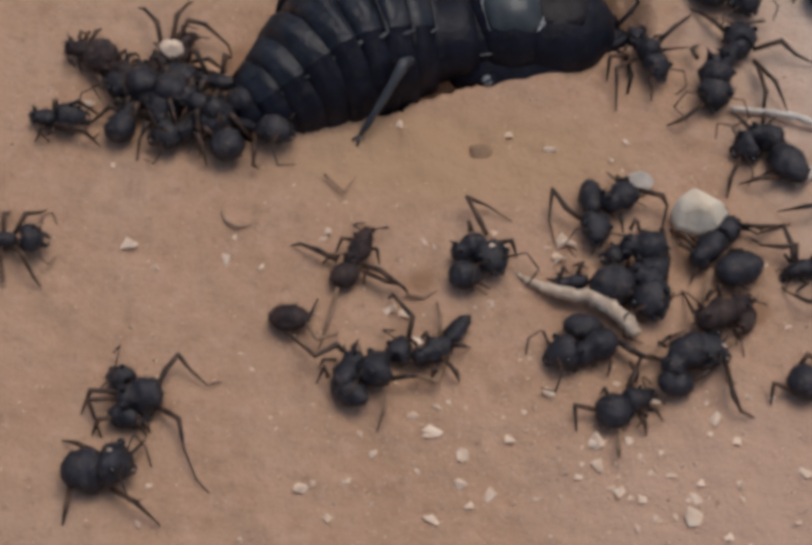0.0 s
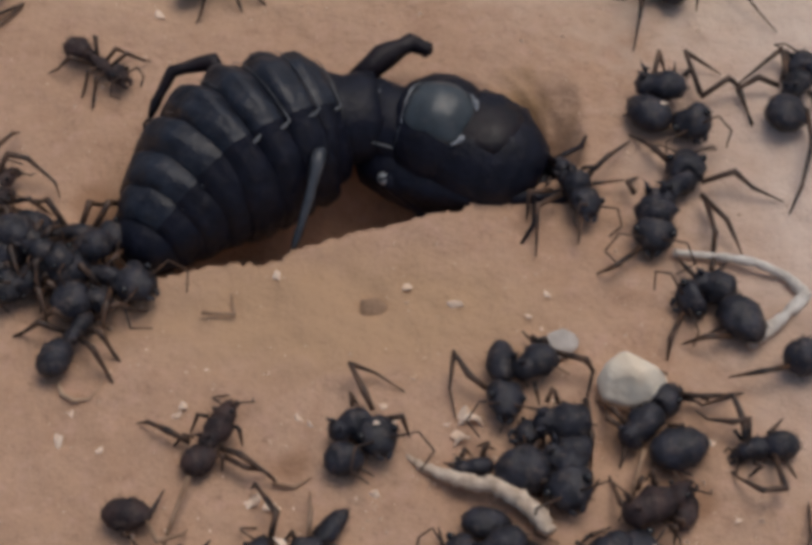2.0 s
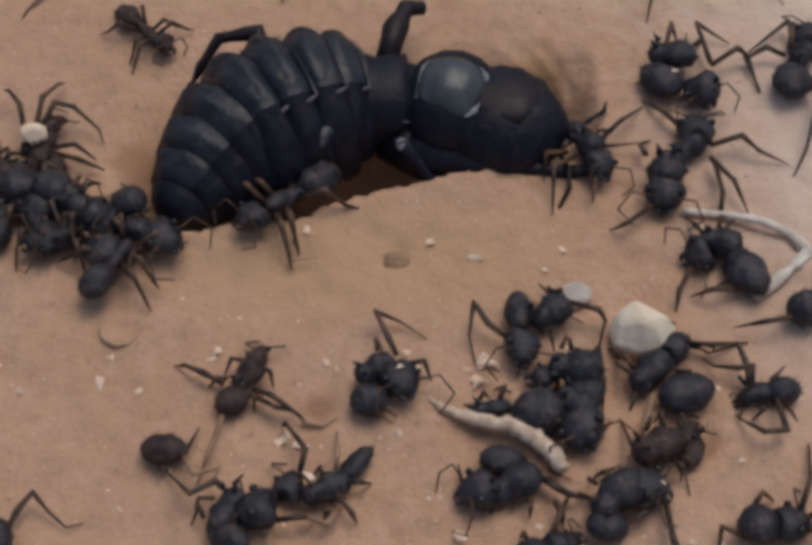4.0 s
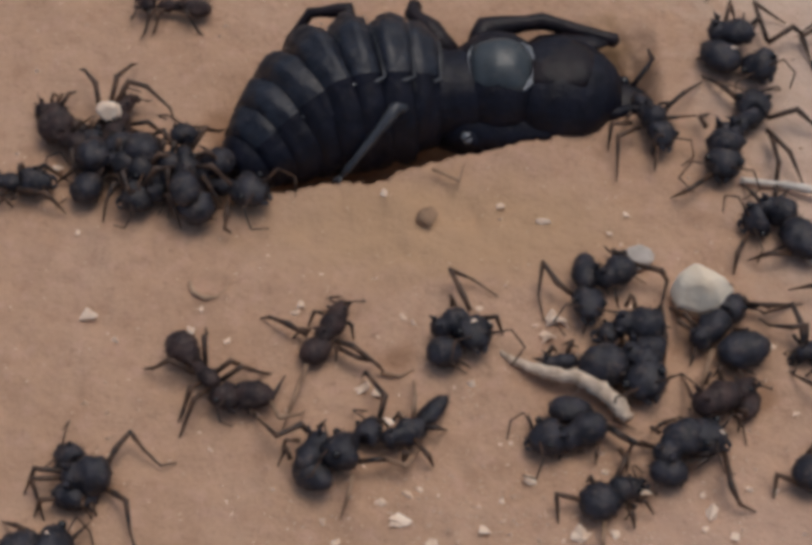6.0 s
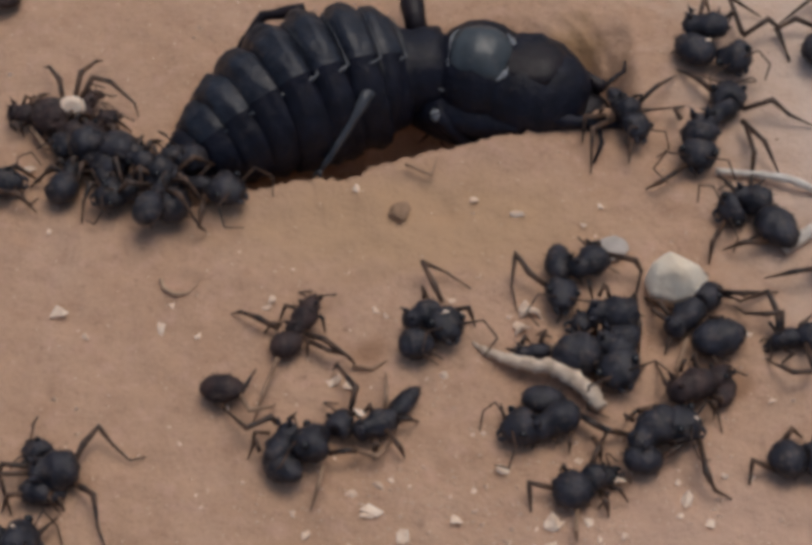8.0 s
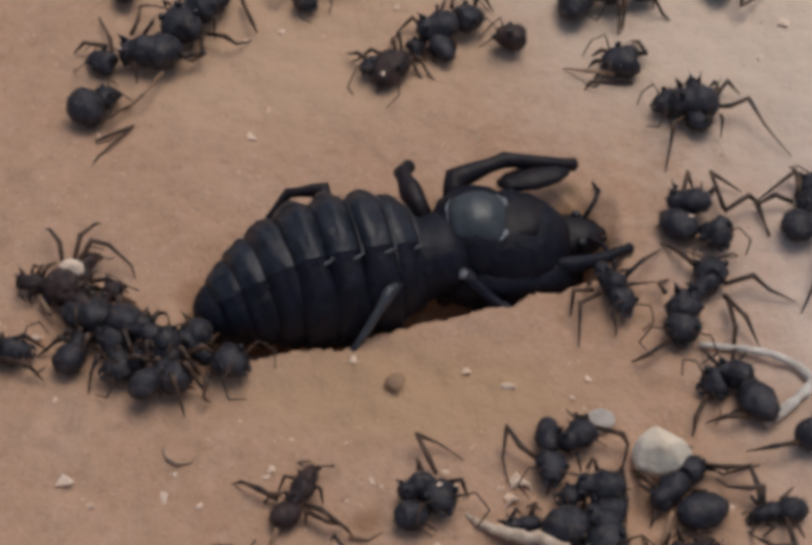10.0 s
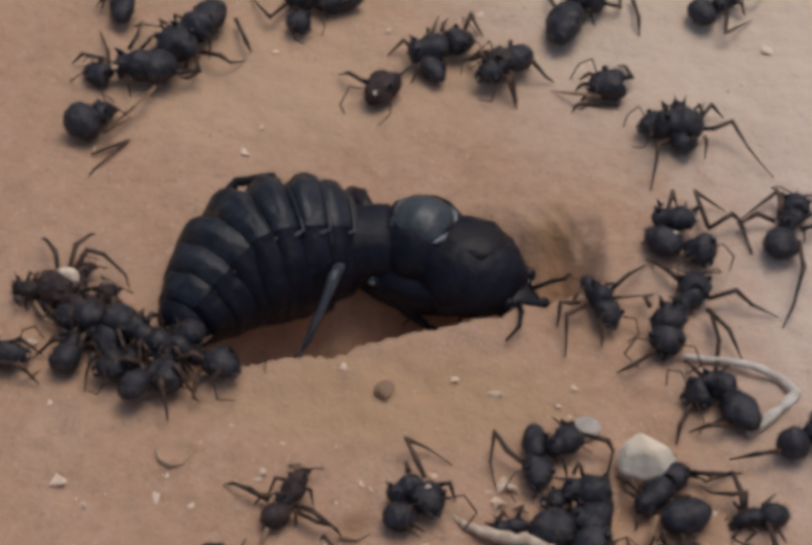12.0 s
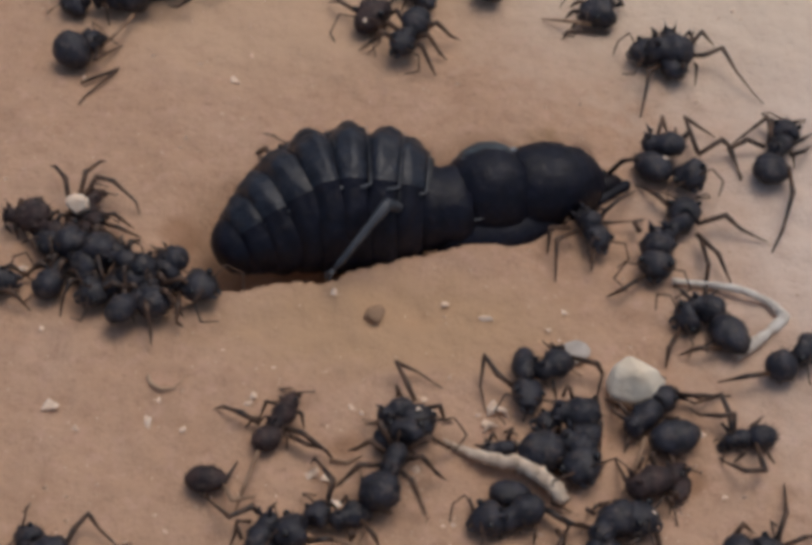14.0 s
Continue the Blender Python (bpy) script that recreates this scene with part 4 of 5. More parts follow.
ant("black dead ant in a small heap, legs up",
    [("T", 1.5, 38.1, 4.9, 39, 3.2), ("G", 2.7, 38.4, 4.2, 35.6, 2.1), ("H", 4.4, 39.6, 6.7, 40.4, 3)],
    [[(3.3, 40.4, 1), (3.6, 41.3, 1.3), (4.1, 44.5, 0.1)], [(4.3, 41.4, 1), (4.4, 42, 1.3), (4.9, 44.2, 0.1)], [(2, 39.1, 1), (1.2, 40, 1.3), (-0.1, 39.4, 0.1)], [(6.1, 41.4, 1), (6.7, 43.1, 1.5), (7.1, 42.6, 0.8), (7.7, 41.9, 0.1)]])
ant("black dead ant with a large head",
    [("H", -16.8, 37, -17.2, 41, 3.7), ("T", -17.4, 39.5, -14.3, 41.5, 3.6), ("G", -15.4, 40.4, -14.1, 44.5, 3.1)],
    [[(-15.5, 38.2, 1), (-14.9, 35.7, 1.5), (-15.8, 35.6, 0.8), (-16.7, 36.5, 0.1)], [(-14.9, 38.5, 1), (-13.4, 37.6, 1.5), (-12.6, 37.5, 0.8), (-11.5, 38.6, 0.1)], [(-12.5, 42.7, 1), (-11.5, 39.7, 1.3), (-11.1, 39.5, 0.1)]])
# the pile of ants that bites the hind end of the beetle
PILE = []
PILE.append(ant("black dead ant with a pale fleck on its back",
    [("H", -21.9, 34.8, -24.1, 36.1, 2.3), ("T", -21.8, 36, -18.4, 35.5, 3.3), ("G", -19.3, 34.4, -17.4, 37.3, 3.1)],
    [[(-22.3, 36.2, 1), (-22.5, 37.7, 1.3), (-23.7, 41.6, 0.1)], [(-22.7, 37.1, 1), (-24.5, 37.4, 1.3), (-25.5, 37.5, 0.1)], [(-20.9, 38.4, 1), (-20.4, 39.7, 1.3), (-20.4, 43, 0.1)], [(-19.9, 38.4, 1), (-19.3, 39.3, 1.3), (-19.2, 41.4, 0.1)], [(-18, 35.8, 1), (-16.5, 35, 1.5), (-15.4, 36, 0.8), (-15.3, 39.2, 0.1)]], pale=[[(-18.4, 33.8, 1), (-19.8, 31.1, 1.3), (-21.4, 30.5, 0.1)]]))
PILE.append(ant("black ant in the biting pile, head forward",
    [("H", -12.4, 6.3, -10.2, 4.7, 2.8), ("T", -14.6, 6.7, -12, 6, 1.6), ("G", -14.1, 6, -17.2, 7, 2.6)],
    [[(-13.2, 6.5, 1), (-12.5, 7.3, 1.3), (-12, 8.9, 0.1)], [(-14.2, 7.8, 1), (-13.8, 8.7, 1.3), (-14.7, 10.4, 0.1)], [(-12.6, 5.3, 1), (-12.7, 3.5, 1.5), (-12.9, 2.7, 0.8), (-12.5, 2.8, 0.1)], [(-15, 5, 1), (-14.7, 3.5, 1.5), (-14, 3.6, 0.8), (-13.5, 4, 0.1)]], base=0.25))


def tangled_ant(label, x, y, heading, size, base, skin):
    """An ant caught in the pile: bent in the middle, most of its legs folded under."""
    rng = random.Random(round(97 * x + 31 * y))
    k = size / 8.0
    root = tagged(empty("ant", x, y, base), label, "ant", "ants on the sand")
    root.rotation_euler = (0, 0, radians(heading))
    bend, droop = rng.uniform(-1.1, 1.1), rng.uniform(-0.8, 0.8)
    body = [("G", -3.8, bend, -0.8, 0.2 * bend, 3.1, 1.45), ("T", -1.6, 0, 1.3, 0, 2.3, 1.4), ("H", 0.7, 0, 2.9, droop, 2.7, 1.4)]
    legs = []
    for side in (-1, 1):
        for hip, reach in ((0.8, 1.4), (0.1, 0.1), (-0.7, -1.3)):
            out, fold = rng.uniform(0.6, 1.0), rng.uniform(-0.8, 0.8)
            if (hip > 0.5) == (side > 0):
                continue
            pts = [(hip, side * 0.4, 1.3), (reach * 0.7 * out, side * 1.6 * out, 2.1), (reach * 1.1 * out + 0.5 * fold, side * 2.7 * out, 1.3 + 0.6 * fold), (reach * 1.4 + fold, side * 3.5 * out, 0.3)]
            legs.append([(px * k, py * k, pz * k) for px, py, pz in pts])
    ant_body(root, [(a, x0 * k, y0 * k, x1 * k, y1 * k, w * k, z * k) for a, x0, y0, x1, y1, w, z in body], legs, skin, LEG, False)
    return root


for x, y, heading, size, base, skin in (
        (-21.9, 10.6, -30, 6.6, 0.4, ANT_BROWN), (-20.7, 8.7, 150, 7.0, 0.2, ANT), (-19.3, 6.9, -55, 7.0, 0.2, ANT), (-18.6, 8.5, -20, 6.4, 1.0, ANT),
        (-17.2, 5.7, 215, 7.0, 0.2, ANT), (-16.8, 7.2, -25, 6.6, 1.1, ANT), (-15.4, 6.0, 110, 6.4, 0.2, ANT), (-15.2, 6.9, -165, 6.0, 0.7, ANT),
        (-21.4, 7.5, 70, 6.0, 0.2, ANT), (-20.2, 10.6, 60, 5.2, 0.6, ANT_BROWN)):
    PILE.append(tangled_ant("black ant tangled in the biting pile" if skin is ANT else "dusty brown-black ant tangled in the biting pile", x, y, heading, size, base, skin))


# ---- living ants: modelled walking along +x ----
def walker(label, size, skin, compact=False, girth=1.2):
    root = tagged(empty("ant"), label, "ant", "living ants")
    k = size / 8.0
    body = [("G", -4.0, 0, -1.3, 0, 1.8, 1.3), ("T", -1.6, 0, 1.2, 0, 1.15, 1.2), ("H", 1.1, 0, 3.0, 0, 1.9, 1.3)]
    if compact:
        body = [("G", -2.7, 0, 0.1, 0, 2.4, 1.5), ("T", -0.7, 0, 0.9, 0, 1.7, 1.4), ("H", 0.3, 0, 2.4, 0, 2.4, 1.4)]
    girth = 1.0 if compact else girth
    ant_body(root, [(a, x0 * k, y0 * k, x1 * k, y1 * k, w * k * (1.15 * girth if a == "T" else girth), z * k) for a, x0, y0, x1, y1, w, z in body], [], skin, LEG, False)
    legs = []
    for s in (-1, 1):
        for hip, reach in ((0.8, 0.9), (0.1, 0.1), (-0.7, -1.0)) if compact else ((0.8, 1.3), (0.1, 0.1), (-0.7, -1.5)):
            pts = [(0, 0, 0), (reach * 0.7 * k, s * 1.3 * k, 0.9 * k), (reach * 1.2 * k, s * 2.3 * k, -0.5 * k), (reach * 1.6 * k, s * 2.9 * k, -1.0 * k)]
            leg = part("leg", tube(pts, [r * k for r in leg_radii(4)], 7, None, 0.18), LEG, root)
            leg.location = (hip * k * MM, s * 0.4 * k * MM, 1.1 * k * MM)
            legs.append((leg, hip * k, s * 0.4 * k, 1.1 * k, s, hip))
    return root, legs


runner = walker("dark red-brown ant running over the sand", 7.5, ANT_BROWN)
joiner = walker("black ant walking up to the biting pile", 7.5, ANT)
climber = walker("black ant walking among the dead ants", 8.0, ANT, False, 1.5)
digger = walker("dark ant pushing under the large beetle", 8.5, ANT)
wanderer = walker("black ant walking past severed heads", 8.0, ANT, True)
scout = walker("small brown ant standing on bare sand", 6.0, ANT_BROWN)
edge_ant = walker("dark ant walking behind the hollow", 6.5, ANT)


# ---- smaller crumbs, thickest on the near sand ----
spread = random.Random(12)
for _ in range(60):
    x, y = spread.gauss(9, 8), spread.gauss(-19.5, 4.5)
    if _ % 4 == 0:
        x, y = spread.gauss(4, 1.6) if _ % 8 else spread.uniform(-20, 20), spread.gauss(-4, 2.2)
    strew((round(x, 1), round(y, 1), spread.uniform(0.22, 0.62)))


for _ in range(45):
    strew((round(spread.uniform(-20, 14), 1), round(spread.uniform(-18, 3), 1), spread.uniform(0.12, 0.36)))


# ---- the large beetle, in rigid pieces along a bending spine ----
def segment_shape(n, w, taper, ridge):
    """One abdominal ring: a domed band, stepped at its rear edge, with a dorsal ridge."""
    rows = []
    for i in range(11):
        t = i / 10
        r = w * (taper + (1 - taper) * t) * (1 + 0.06 * math.sin(math.pi * t)) * (0.86 if i in (0, 10) else 1.0)
        rows.append((n * (t - 0.5), r))
    bm = lathe(rows, 44, 1.0, 0.92, 0.05)
    for v in bm.verts:
        a = math.atan2(v.co.z, v.co.y)
        cover = min(1.0, max(0.0, (2.12 - a) / 0.12)) * min(1.0, max(0.0, (a - 0.6) / 0.12))
        keel = math.exp(-((a - 1.35) / 0.12) ** 2)
        above = min(1.0, max(0.0, (2.9 - a) / 0.6)) * min(1.0, max(0.0, (a + 0.1) / 0.6))
        lobe = 1 + 0.13 * above * (math.sin(math.pi * min(1.0, max(0.0, v.co.x / n + 0.5))) - 0.72)
        v.co.y *= (1 + ridge * cover + 0.5 * ridge * keel) * (1.07 if v.co.y < 0 else 1.0) * lobe
        v.co.z *= (1 + ridge * cover + 0.5 * ridge * keel) * lobe
    return bm


def squarish(a, cx, cy, rx, ry, ragged=0.0):
    """A point on a rounded square with an uneven edge."""
    c, s = math.cos(a), math.sin(a)
    k = 1 + ragged * (math.sin(5 * a + 0.7) + 0.6 * math.sin(9 * a))
    return cx + rx * k * math.copysign(abs(c) ** 0.72, c), cy + ry * k * math.copysign(abs(s) ** 0.72, s)


def hugging_plate(profile, flat, cx, cy, rx, ry, rise, ragged=0.0, rows=8, segs=40):
    """A thin domed plate lying on a lathed body; it follows the body's top."""
    xs, rs = [p[0] for p in profile], [p[1] for p in profile]
    bm = bmesh.new()
    rings = []
    for i in range(rows):
        t = 1.0 - i / rows
        ring = []
        for k in range(segs):
            a = 6.2832 * k / segs
            x, y = squarish(a, cx, cy, rx * t, ry * t, ragged)
            r = float(np.interp(x, xs, rs))
            z = flat * math.sqrt(max(0.3, r * r - y * y)) + rise * (1 - t ** 3) - (0.35 if i == 0 else 0.0)
            ring.append(bm.verts.new((x, y, z)))
        rings.append(ring)
    for p, q in zip(rings, rings[1:]):
        for k in range(segs):
            bm.faces.new((p[k], p[(k + 1) % segs], q[(k + 1) % segs], q[k]))
    bm.faces.new(rings[-1])
    bm.faces.new(rings[0])
    return bm


beetle = tagged(empty("beetle"), "large glossy black beetle writhing in the sand hollow", "beetle")
# place along the spine from the waist, ring radius, ring length, taper to the rear
RINGS = [(-1.9, 3.6, 2.7, 1.22), (-3.9, 4.75, 3.0, 0.97), (-6.2, 5.0, 3.0, 0.97), (-8.4, 4.95, 3.0, 0.94), (-10.5, 4.4, 2.9, 0.92), (-12.4, 3.75, 2.8, 0.88), (-14.0, 3.05, 2.6, 0.80)]
spine_parts = []
for s, w, n, taper in RINGS:
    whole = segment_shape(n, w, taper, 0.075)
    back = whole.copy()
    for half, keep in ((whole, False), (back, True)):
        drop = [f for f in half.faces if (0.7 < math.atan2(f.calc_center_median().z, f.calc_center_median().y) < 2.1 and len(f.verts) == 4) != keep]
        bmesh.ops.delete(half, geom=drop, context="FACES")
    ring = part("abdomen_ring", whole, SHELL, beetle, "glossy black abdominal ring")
    part("dorsal_plate", back, TERGITE, ring, "back plate, slate sheen of the lit top painted in")
    part("seam", moved(lathe([(-0.25, w * 0.90), (0, w * 0.955), (0.25, w * 0.90)], 28, 1, 0.92), Matrix.Translation((n * 0.5 - 0.1, 0, 0))), MEMBRANE, ring)
    # thin pale tube stands in for the highlight along the plate edge
    edge = [(0.45 * n, w * 1.075 * math.cos(a), w * 0.99 * math.sin(a)) for a in [0.8 + 0.13 * k for k in range(11)]]
    edge += [(x * n, w * 1.06 * math.cos(2.13), w * 0.97 * math.sin(2.13)) for x in (0.30, 0.12)]
    part("plate_edge_glint", tube(edge, [0.02] + [0.035, 0.02, 0.04, 0.03] * 2 + [0.05, 0.08, 0.13, 0.10, 0.03], 6), PALE_LINE, ring, "pale strip for the highlight on a plate edge")
    spine_parts.append((ring, s, 0.0))
tip = part("abdomen_tip", lathe([(-1.6, 0.5), (-1.4, 1.2), (-1.0, 1.75), (-0.4, 2.2), (0.4, 2.42), (1.0, 2.35)], 20, 1.0, 0.9, 0.03), SHELL, beetle)
spine_parts.append((tip, -15.2, -0.2))
waist = part("waist", moved(lathe([(-1.9, 3.2), (-0.9, 3.2), (0.0, 2.95), (0.9, 3.1), (1.9, 3.0)], 24, 1.0, 0.92, 0.06), Matrix.Translation((0, -0.5, 0))), SHELL, beetle)
spine_parts.append((waist, 0.3, 0.0))
neck = part("neck", moved(lathe([(-2.0, 2.3), (-1.4, 2.9), (0.0, 2.65), (1.4, 2.9), (2.2, 2.4)], 22, 1.0, 0.92, 0.07), Matrix.Translation((0, -0.5, 0))), SHELL, beetle)
spine_parts.append((neck, 1.9, -0.1))
for seam in ([(-0.9, a, 1.0) for a in (60, 85, 110, 135, 152)], [(-0.9 + 0.5 * k, 155, 1.0) for k in range(5)], [(1.1, a, 1.06) for a in (75, 100, 125, 148)]):
    line = [(x, 2.8 * r * math.cos(radians(a)) - 0.5, 2.6 * r * math.sin(radians(a))) for x, a, r in seam]
    part("neck_seam", tube(line, [0.03] + [0.08] * (len(line) - 2) + [0.03], 6), PALE_LINE, neck, "pale seam on the neck")
CHEST = [(-2.8, 1.9), (-2.4, 2.8), (-1.3, 3.5), (0.0, 3.75), (1.2, 3.6), (2.2, 3.1), (2.8, 2.1)]
chest = part("thorax", lathe(CHEST, 30, 1.0, 0.92, 0.07), SHELL, beetle)
spine_parts.append((chest, 3.4, 0.0))
part("shield", hugging_plate(CHEST, 0.92, 0.25, -0.65, 2.2, 2.1, 0.34, 0.025), PLATE, chest, "smooth shield plate, sky reflection in its slate-grey colour")
for first, count, thick in ((-58, 10, 1.0), (138, 7, 0.4)):
    rim = []
    for k in range(count):
        a = math.radians(first + 13 * k)
        x, y = squarish(a, 0.25, -0.65, 2.14, 2.04, 0.025)
        rim.append((x, y, 0.92 * math.sqrt(float(np.interp(x, [p[0] for p in CHEST], [p[1] for p in CHEST])) ** 2 - y * y) + 0.07))
    part("shield_rim", tube(rim, [thick * (0.03, 0.13, 0.22, 0.10, 0.03, 0.05, 0.14, 0.23, 0.10, 0.03)[k] for k in range(count)], 6), PALE_EDGE, chest, "pale shiny rim")
FORE = [(-3.4, 2.4), (-2.6, 3.3), (-1.2, 3.85), (0.4, 3.95), (1.8, 3.6), (3.0, 2.95), (3.9, 2.1), (4.4, 1.2)]
fore = part("fore_body", lathe(FORE, 30, 1.0, 0.86, 0.14), SHELL, beetle)
spine_parts.append((fore, 7.7, -0.6))
part("fore_plate", hugging_plate(FORE, 0.86, -0.1, 0.3, 2.8, 2.5, 0.06), RED, fore, "dull red-black plate behind the shield")
breast = part("breast", moved(lathe([(-5.2, 0.6), (-4.4, 1.6), (-2.4, 2.3), (0.2, 2.4), (2.8, 2.05), (4.8, 1.4), (6.0, 0.5)], 22, 1.0, 0.95, 0.22), Matrix.Translation((0.2, -2.1, -1.55))), SHELL, beetle)
spine_parts.append((breast, 3.8, 0.0))
part("hip", moved(lathe([(-2.2, 0.4), (-1.6, 1.0), (-0.2, 1.4), (1.2, 1.2), (2.2, 0.8), (2.6, 0.3)], 16, 1.0, 0.95, 0.16), Matrix.Translation((0.6, -1.6, -0.9)) @ Matrix.Rotation(0.15, 4, "Z")), SHELL, fore)
skull = part("head", lathe([(-2.2, 1.4), (-1.5, 1.75), (-0.3, 1.9), (0.8, 1.7), (1.7, 1.2), (2.1, 0.6)], 20, 1.0, 0.66, 0.08), RED, beetle)
spine_parts.append((skull, 11.9, -1.6))
for s in (-1, 1):
    part("mandible", moved(jaw_shape(2.6, s), Matrix.Translation((1.7, 0, 0))), RED, skull)
    eye = bmesh.new()
    bmesh.ops.create_icosphere(eye, subdivisions=2, radius=0.42)
    part("eye", moved(eye, Matrix.Translation((0.4, s * 1.35, 0.72))), EYE, skull)
    part("antenna", tube([(0.9, s * 0.9, 0.7), (1.9, s * 2.2, 1.2), (2.4, s * 3.4, 0.9), (2.2, s * 4.8, 0.4)], (0.2, 0.17, 0.15, 0.1), 7, None, 0.2), RED, skull)


def beetle_leg(parent, points, thick, skin, foot=True):
    r = [0.9 * thick, 1.0 * thick, 0.72 * thick, 0.6 * thick, 0.34 * thick][: len(points)]
    if not foot:
        a, b = Vector(points[-2]), Vector(points[-1])
        points, r = [*points, b + (b - a).normalized() * 0.3], [*r, 0.3 * r[-1]]
    hip = Vector(points[0])
    points = [Vector(p) - hip for p in points]
    leg = part("leg", tube(points, r, 9, None, 0.12), skin, parent)
    leg.location = hip * MM
    if foot:
        a, b = Vector(points[-2]), Vector(points[-1])
        d = (b - a).normalized()
        claws = bmesh.new()
        for s in (-1, 1):
            side = d.cross(Vector((0, 0, 1))).normalized() * s
            tube([b, b + d * 0.5 + side * 0.25, b + d * 0.75 + side * 0.2 - Vector((0, 0, 0.25))], (0.14, 0.1, 0.03), 5, claws)
        part("claw", claws, skin, leg)
    return leg


near_hind = beetle_leg(waist, [(-1.6, -1.6, 0.4), (-3.9, -4.6, 3.1), (-5.3, -5.9, 1.7), (-6.8, -7.0, 0.0), (-7.4, -7.4, -0.6)], 0.41, SHELL_GREY)
near_mid = beetle_leg(breast, [(-2.0, -2.2, -0.2), (-2.3, -3.7, 0.9), (0.1, -5.4, -0.5), (1.9, -6.1, -0.8)], 0.55, SHELL)
knob = bmesh.new()
bmesh.ops.create_icosphere(knob, subdivisions=2, radius=0.46)
part("leg_joint", moved(knob, Matrix.Translation((-0.3, -1.6, 1.2))), PALE_EDGE, near_mid, "pale shiny joint")
near_fore = beetle_leg(breast, [(3.2, -2.0, -0.5), (5.4, -2.8, -0.1), (7.7, -2.6, -0.5), (9.8, -2.1, -0.8)], 0.60, SHELL, False)
far_hind = beetle_leg(spine_parts[2][0], [(0.4, 3.4, 1.6), (0.6, 5.6, 2.3), (-1.9, 6.3, 1.9), (-3.5, 5.4, 0.7), (-4.1, 4.9, 0.2)], 0.52, RED)
far_mid = beetle_leg(waist, [(0.5, 1.6, 0.8), (0.5, 4.2, 1.7), (0.7, 6.2, 1.8), (1.6, 6.9, 1.4)], 0.80, RED, False)
far_fore = beetle_leg(chest, [(-1.4, 2.0, 1.2), (-0.8, 3.7, 1.9), (3.2, 4.6, 2.0), (8.3, 3.9, 0.9)], 0.78, RED, False)
part("leg_plate", moved(lathe([(-2.6, 0.3), (-1.8, 0.9), (0.0, 1.15), (1.8, 0.9), (2.8, 0.25)], 14, 1.0, 0.45, 0.08), Matrix.Translation((6.3, 1.2, -0.1))), RED, far_fore)

# seconds, then tail, mid-abdomen, waist, shield and head over the sand, in millimetres
# roll of the fore body over the spine, and swing and tilt of the legs, in degrees
ROLL = [(0, 0), (5, 0), (9.2, 0), (11.5, 0), (12.2, -15), (12.5, -40), (13, -45), (13.5, -52), (14, -62)]
FAR_FORE = [(0, -12, -75), (2.2, -12, -75), (4.3, -12, -55), (4.5, -12, -48), (5, -8, 0), (5.5, 8, 0), (6, 0, -15), (6.5, 4, 0), (6.8, -8, -50), (7, -12, -75), (7.5, -12, -75), (8, -12, -48), (8.5, -2, 0), (9, 5, 0), (9.2, 12, 0), (11.3, 12, 0), (11.7, 14, 0), (12.1, -12, -75), (14, -12, -75)]
FAR_MID = [(0, -10, 0), (1.2, -25, 0), (1.8, -60, 0), (2.2, -60, 0), (4.3, 0, 0), (4.5, 25, 0), (5, 10, 0), (5.5, 40, 0), (6.5, 30, 0), (7.5, 0, 0), (8.5, 5, 0), (9, 15, 0), (9.2, 15, 0), (11.3, -8, 0), (11.7, -6, 0), (12.0, 15, -35), (12.5, 5, -10), (13.3, -15, 0), (13.6, -20, 0), (14, -60, -60)]
FAR_HIND = [(0, 0, 0), (1.5, -4, 0), (2, -8, 0), (2.2, -8, 0), (4.5, -5, 0), (5.5, 0, 0), (6.5, 0, 0), (8, -10, -10), (9, 0, 0), (9.2, 8, 0), (11.3, -18, 0), (11.7, -16, 0), (12.0, -14, -20), (12.3, -20, -65), (13.7, -20, -65), (13.9, 10, -30), (14, 10, -30)]
NEAR_FORE = [(0, 10, 55), (2.2, 10, 55), (4.3, 0, 55), (5, 0, 30), (5.5, 28, 0), (6, 8, 10), (6.5, 0, 55), (7.6, 0, 55), (8.2, 8, 0), (8.5, 14, 0), (9, 18, 0), (9.2, 18, 0), (11.3, 5, 60), (14, 5, 75)]
NEAR_MID = [(0, 0, 48), (2.2, 0, 48), (4.3, 0, 25), (5, 0, 25), (6, 0, 48), (6.3, 0, 5), (6.7, 0, 5), (7.1, 0, 48), (7.6, 0, 48), (8.6, 0, 8), (9, 0, 0), (9.2, 0, 0), (11.3, 0, 40), (12, 0, 50), (12.5, 0, 65), (14, 0, 75)]
NEAR_HIND = [(0, 0, 0), (1.5, 12, 5), (2.0, 24, 5), (2.2, 24, 5), (4.3, -4, 12), (4.6, -8, 15), (5, 44, 10), (5.5, 8, 0), (6, -8, 0), (6.5, -24, 0), (7.0, 0, 6), (7.5, 2, 3), (8.5, -8, 8), (9, -12, 10), (9.2, -12, 10), (11.3, 2, 12), (11.7, 2, 12), (12.0, 18, 10), (12.5, 0, 25), (13, 4, 25), (13.5, 4, 16), (14, -8, -15)]
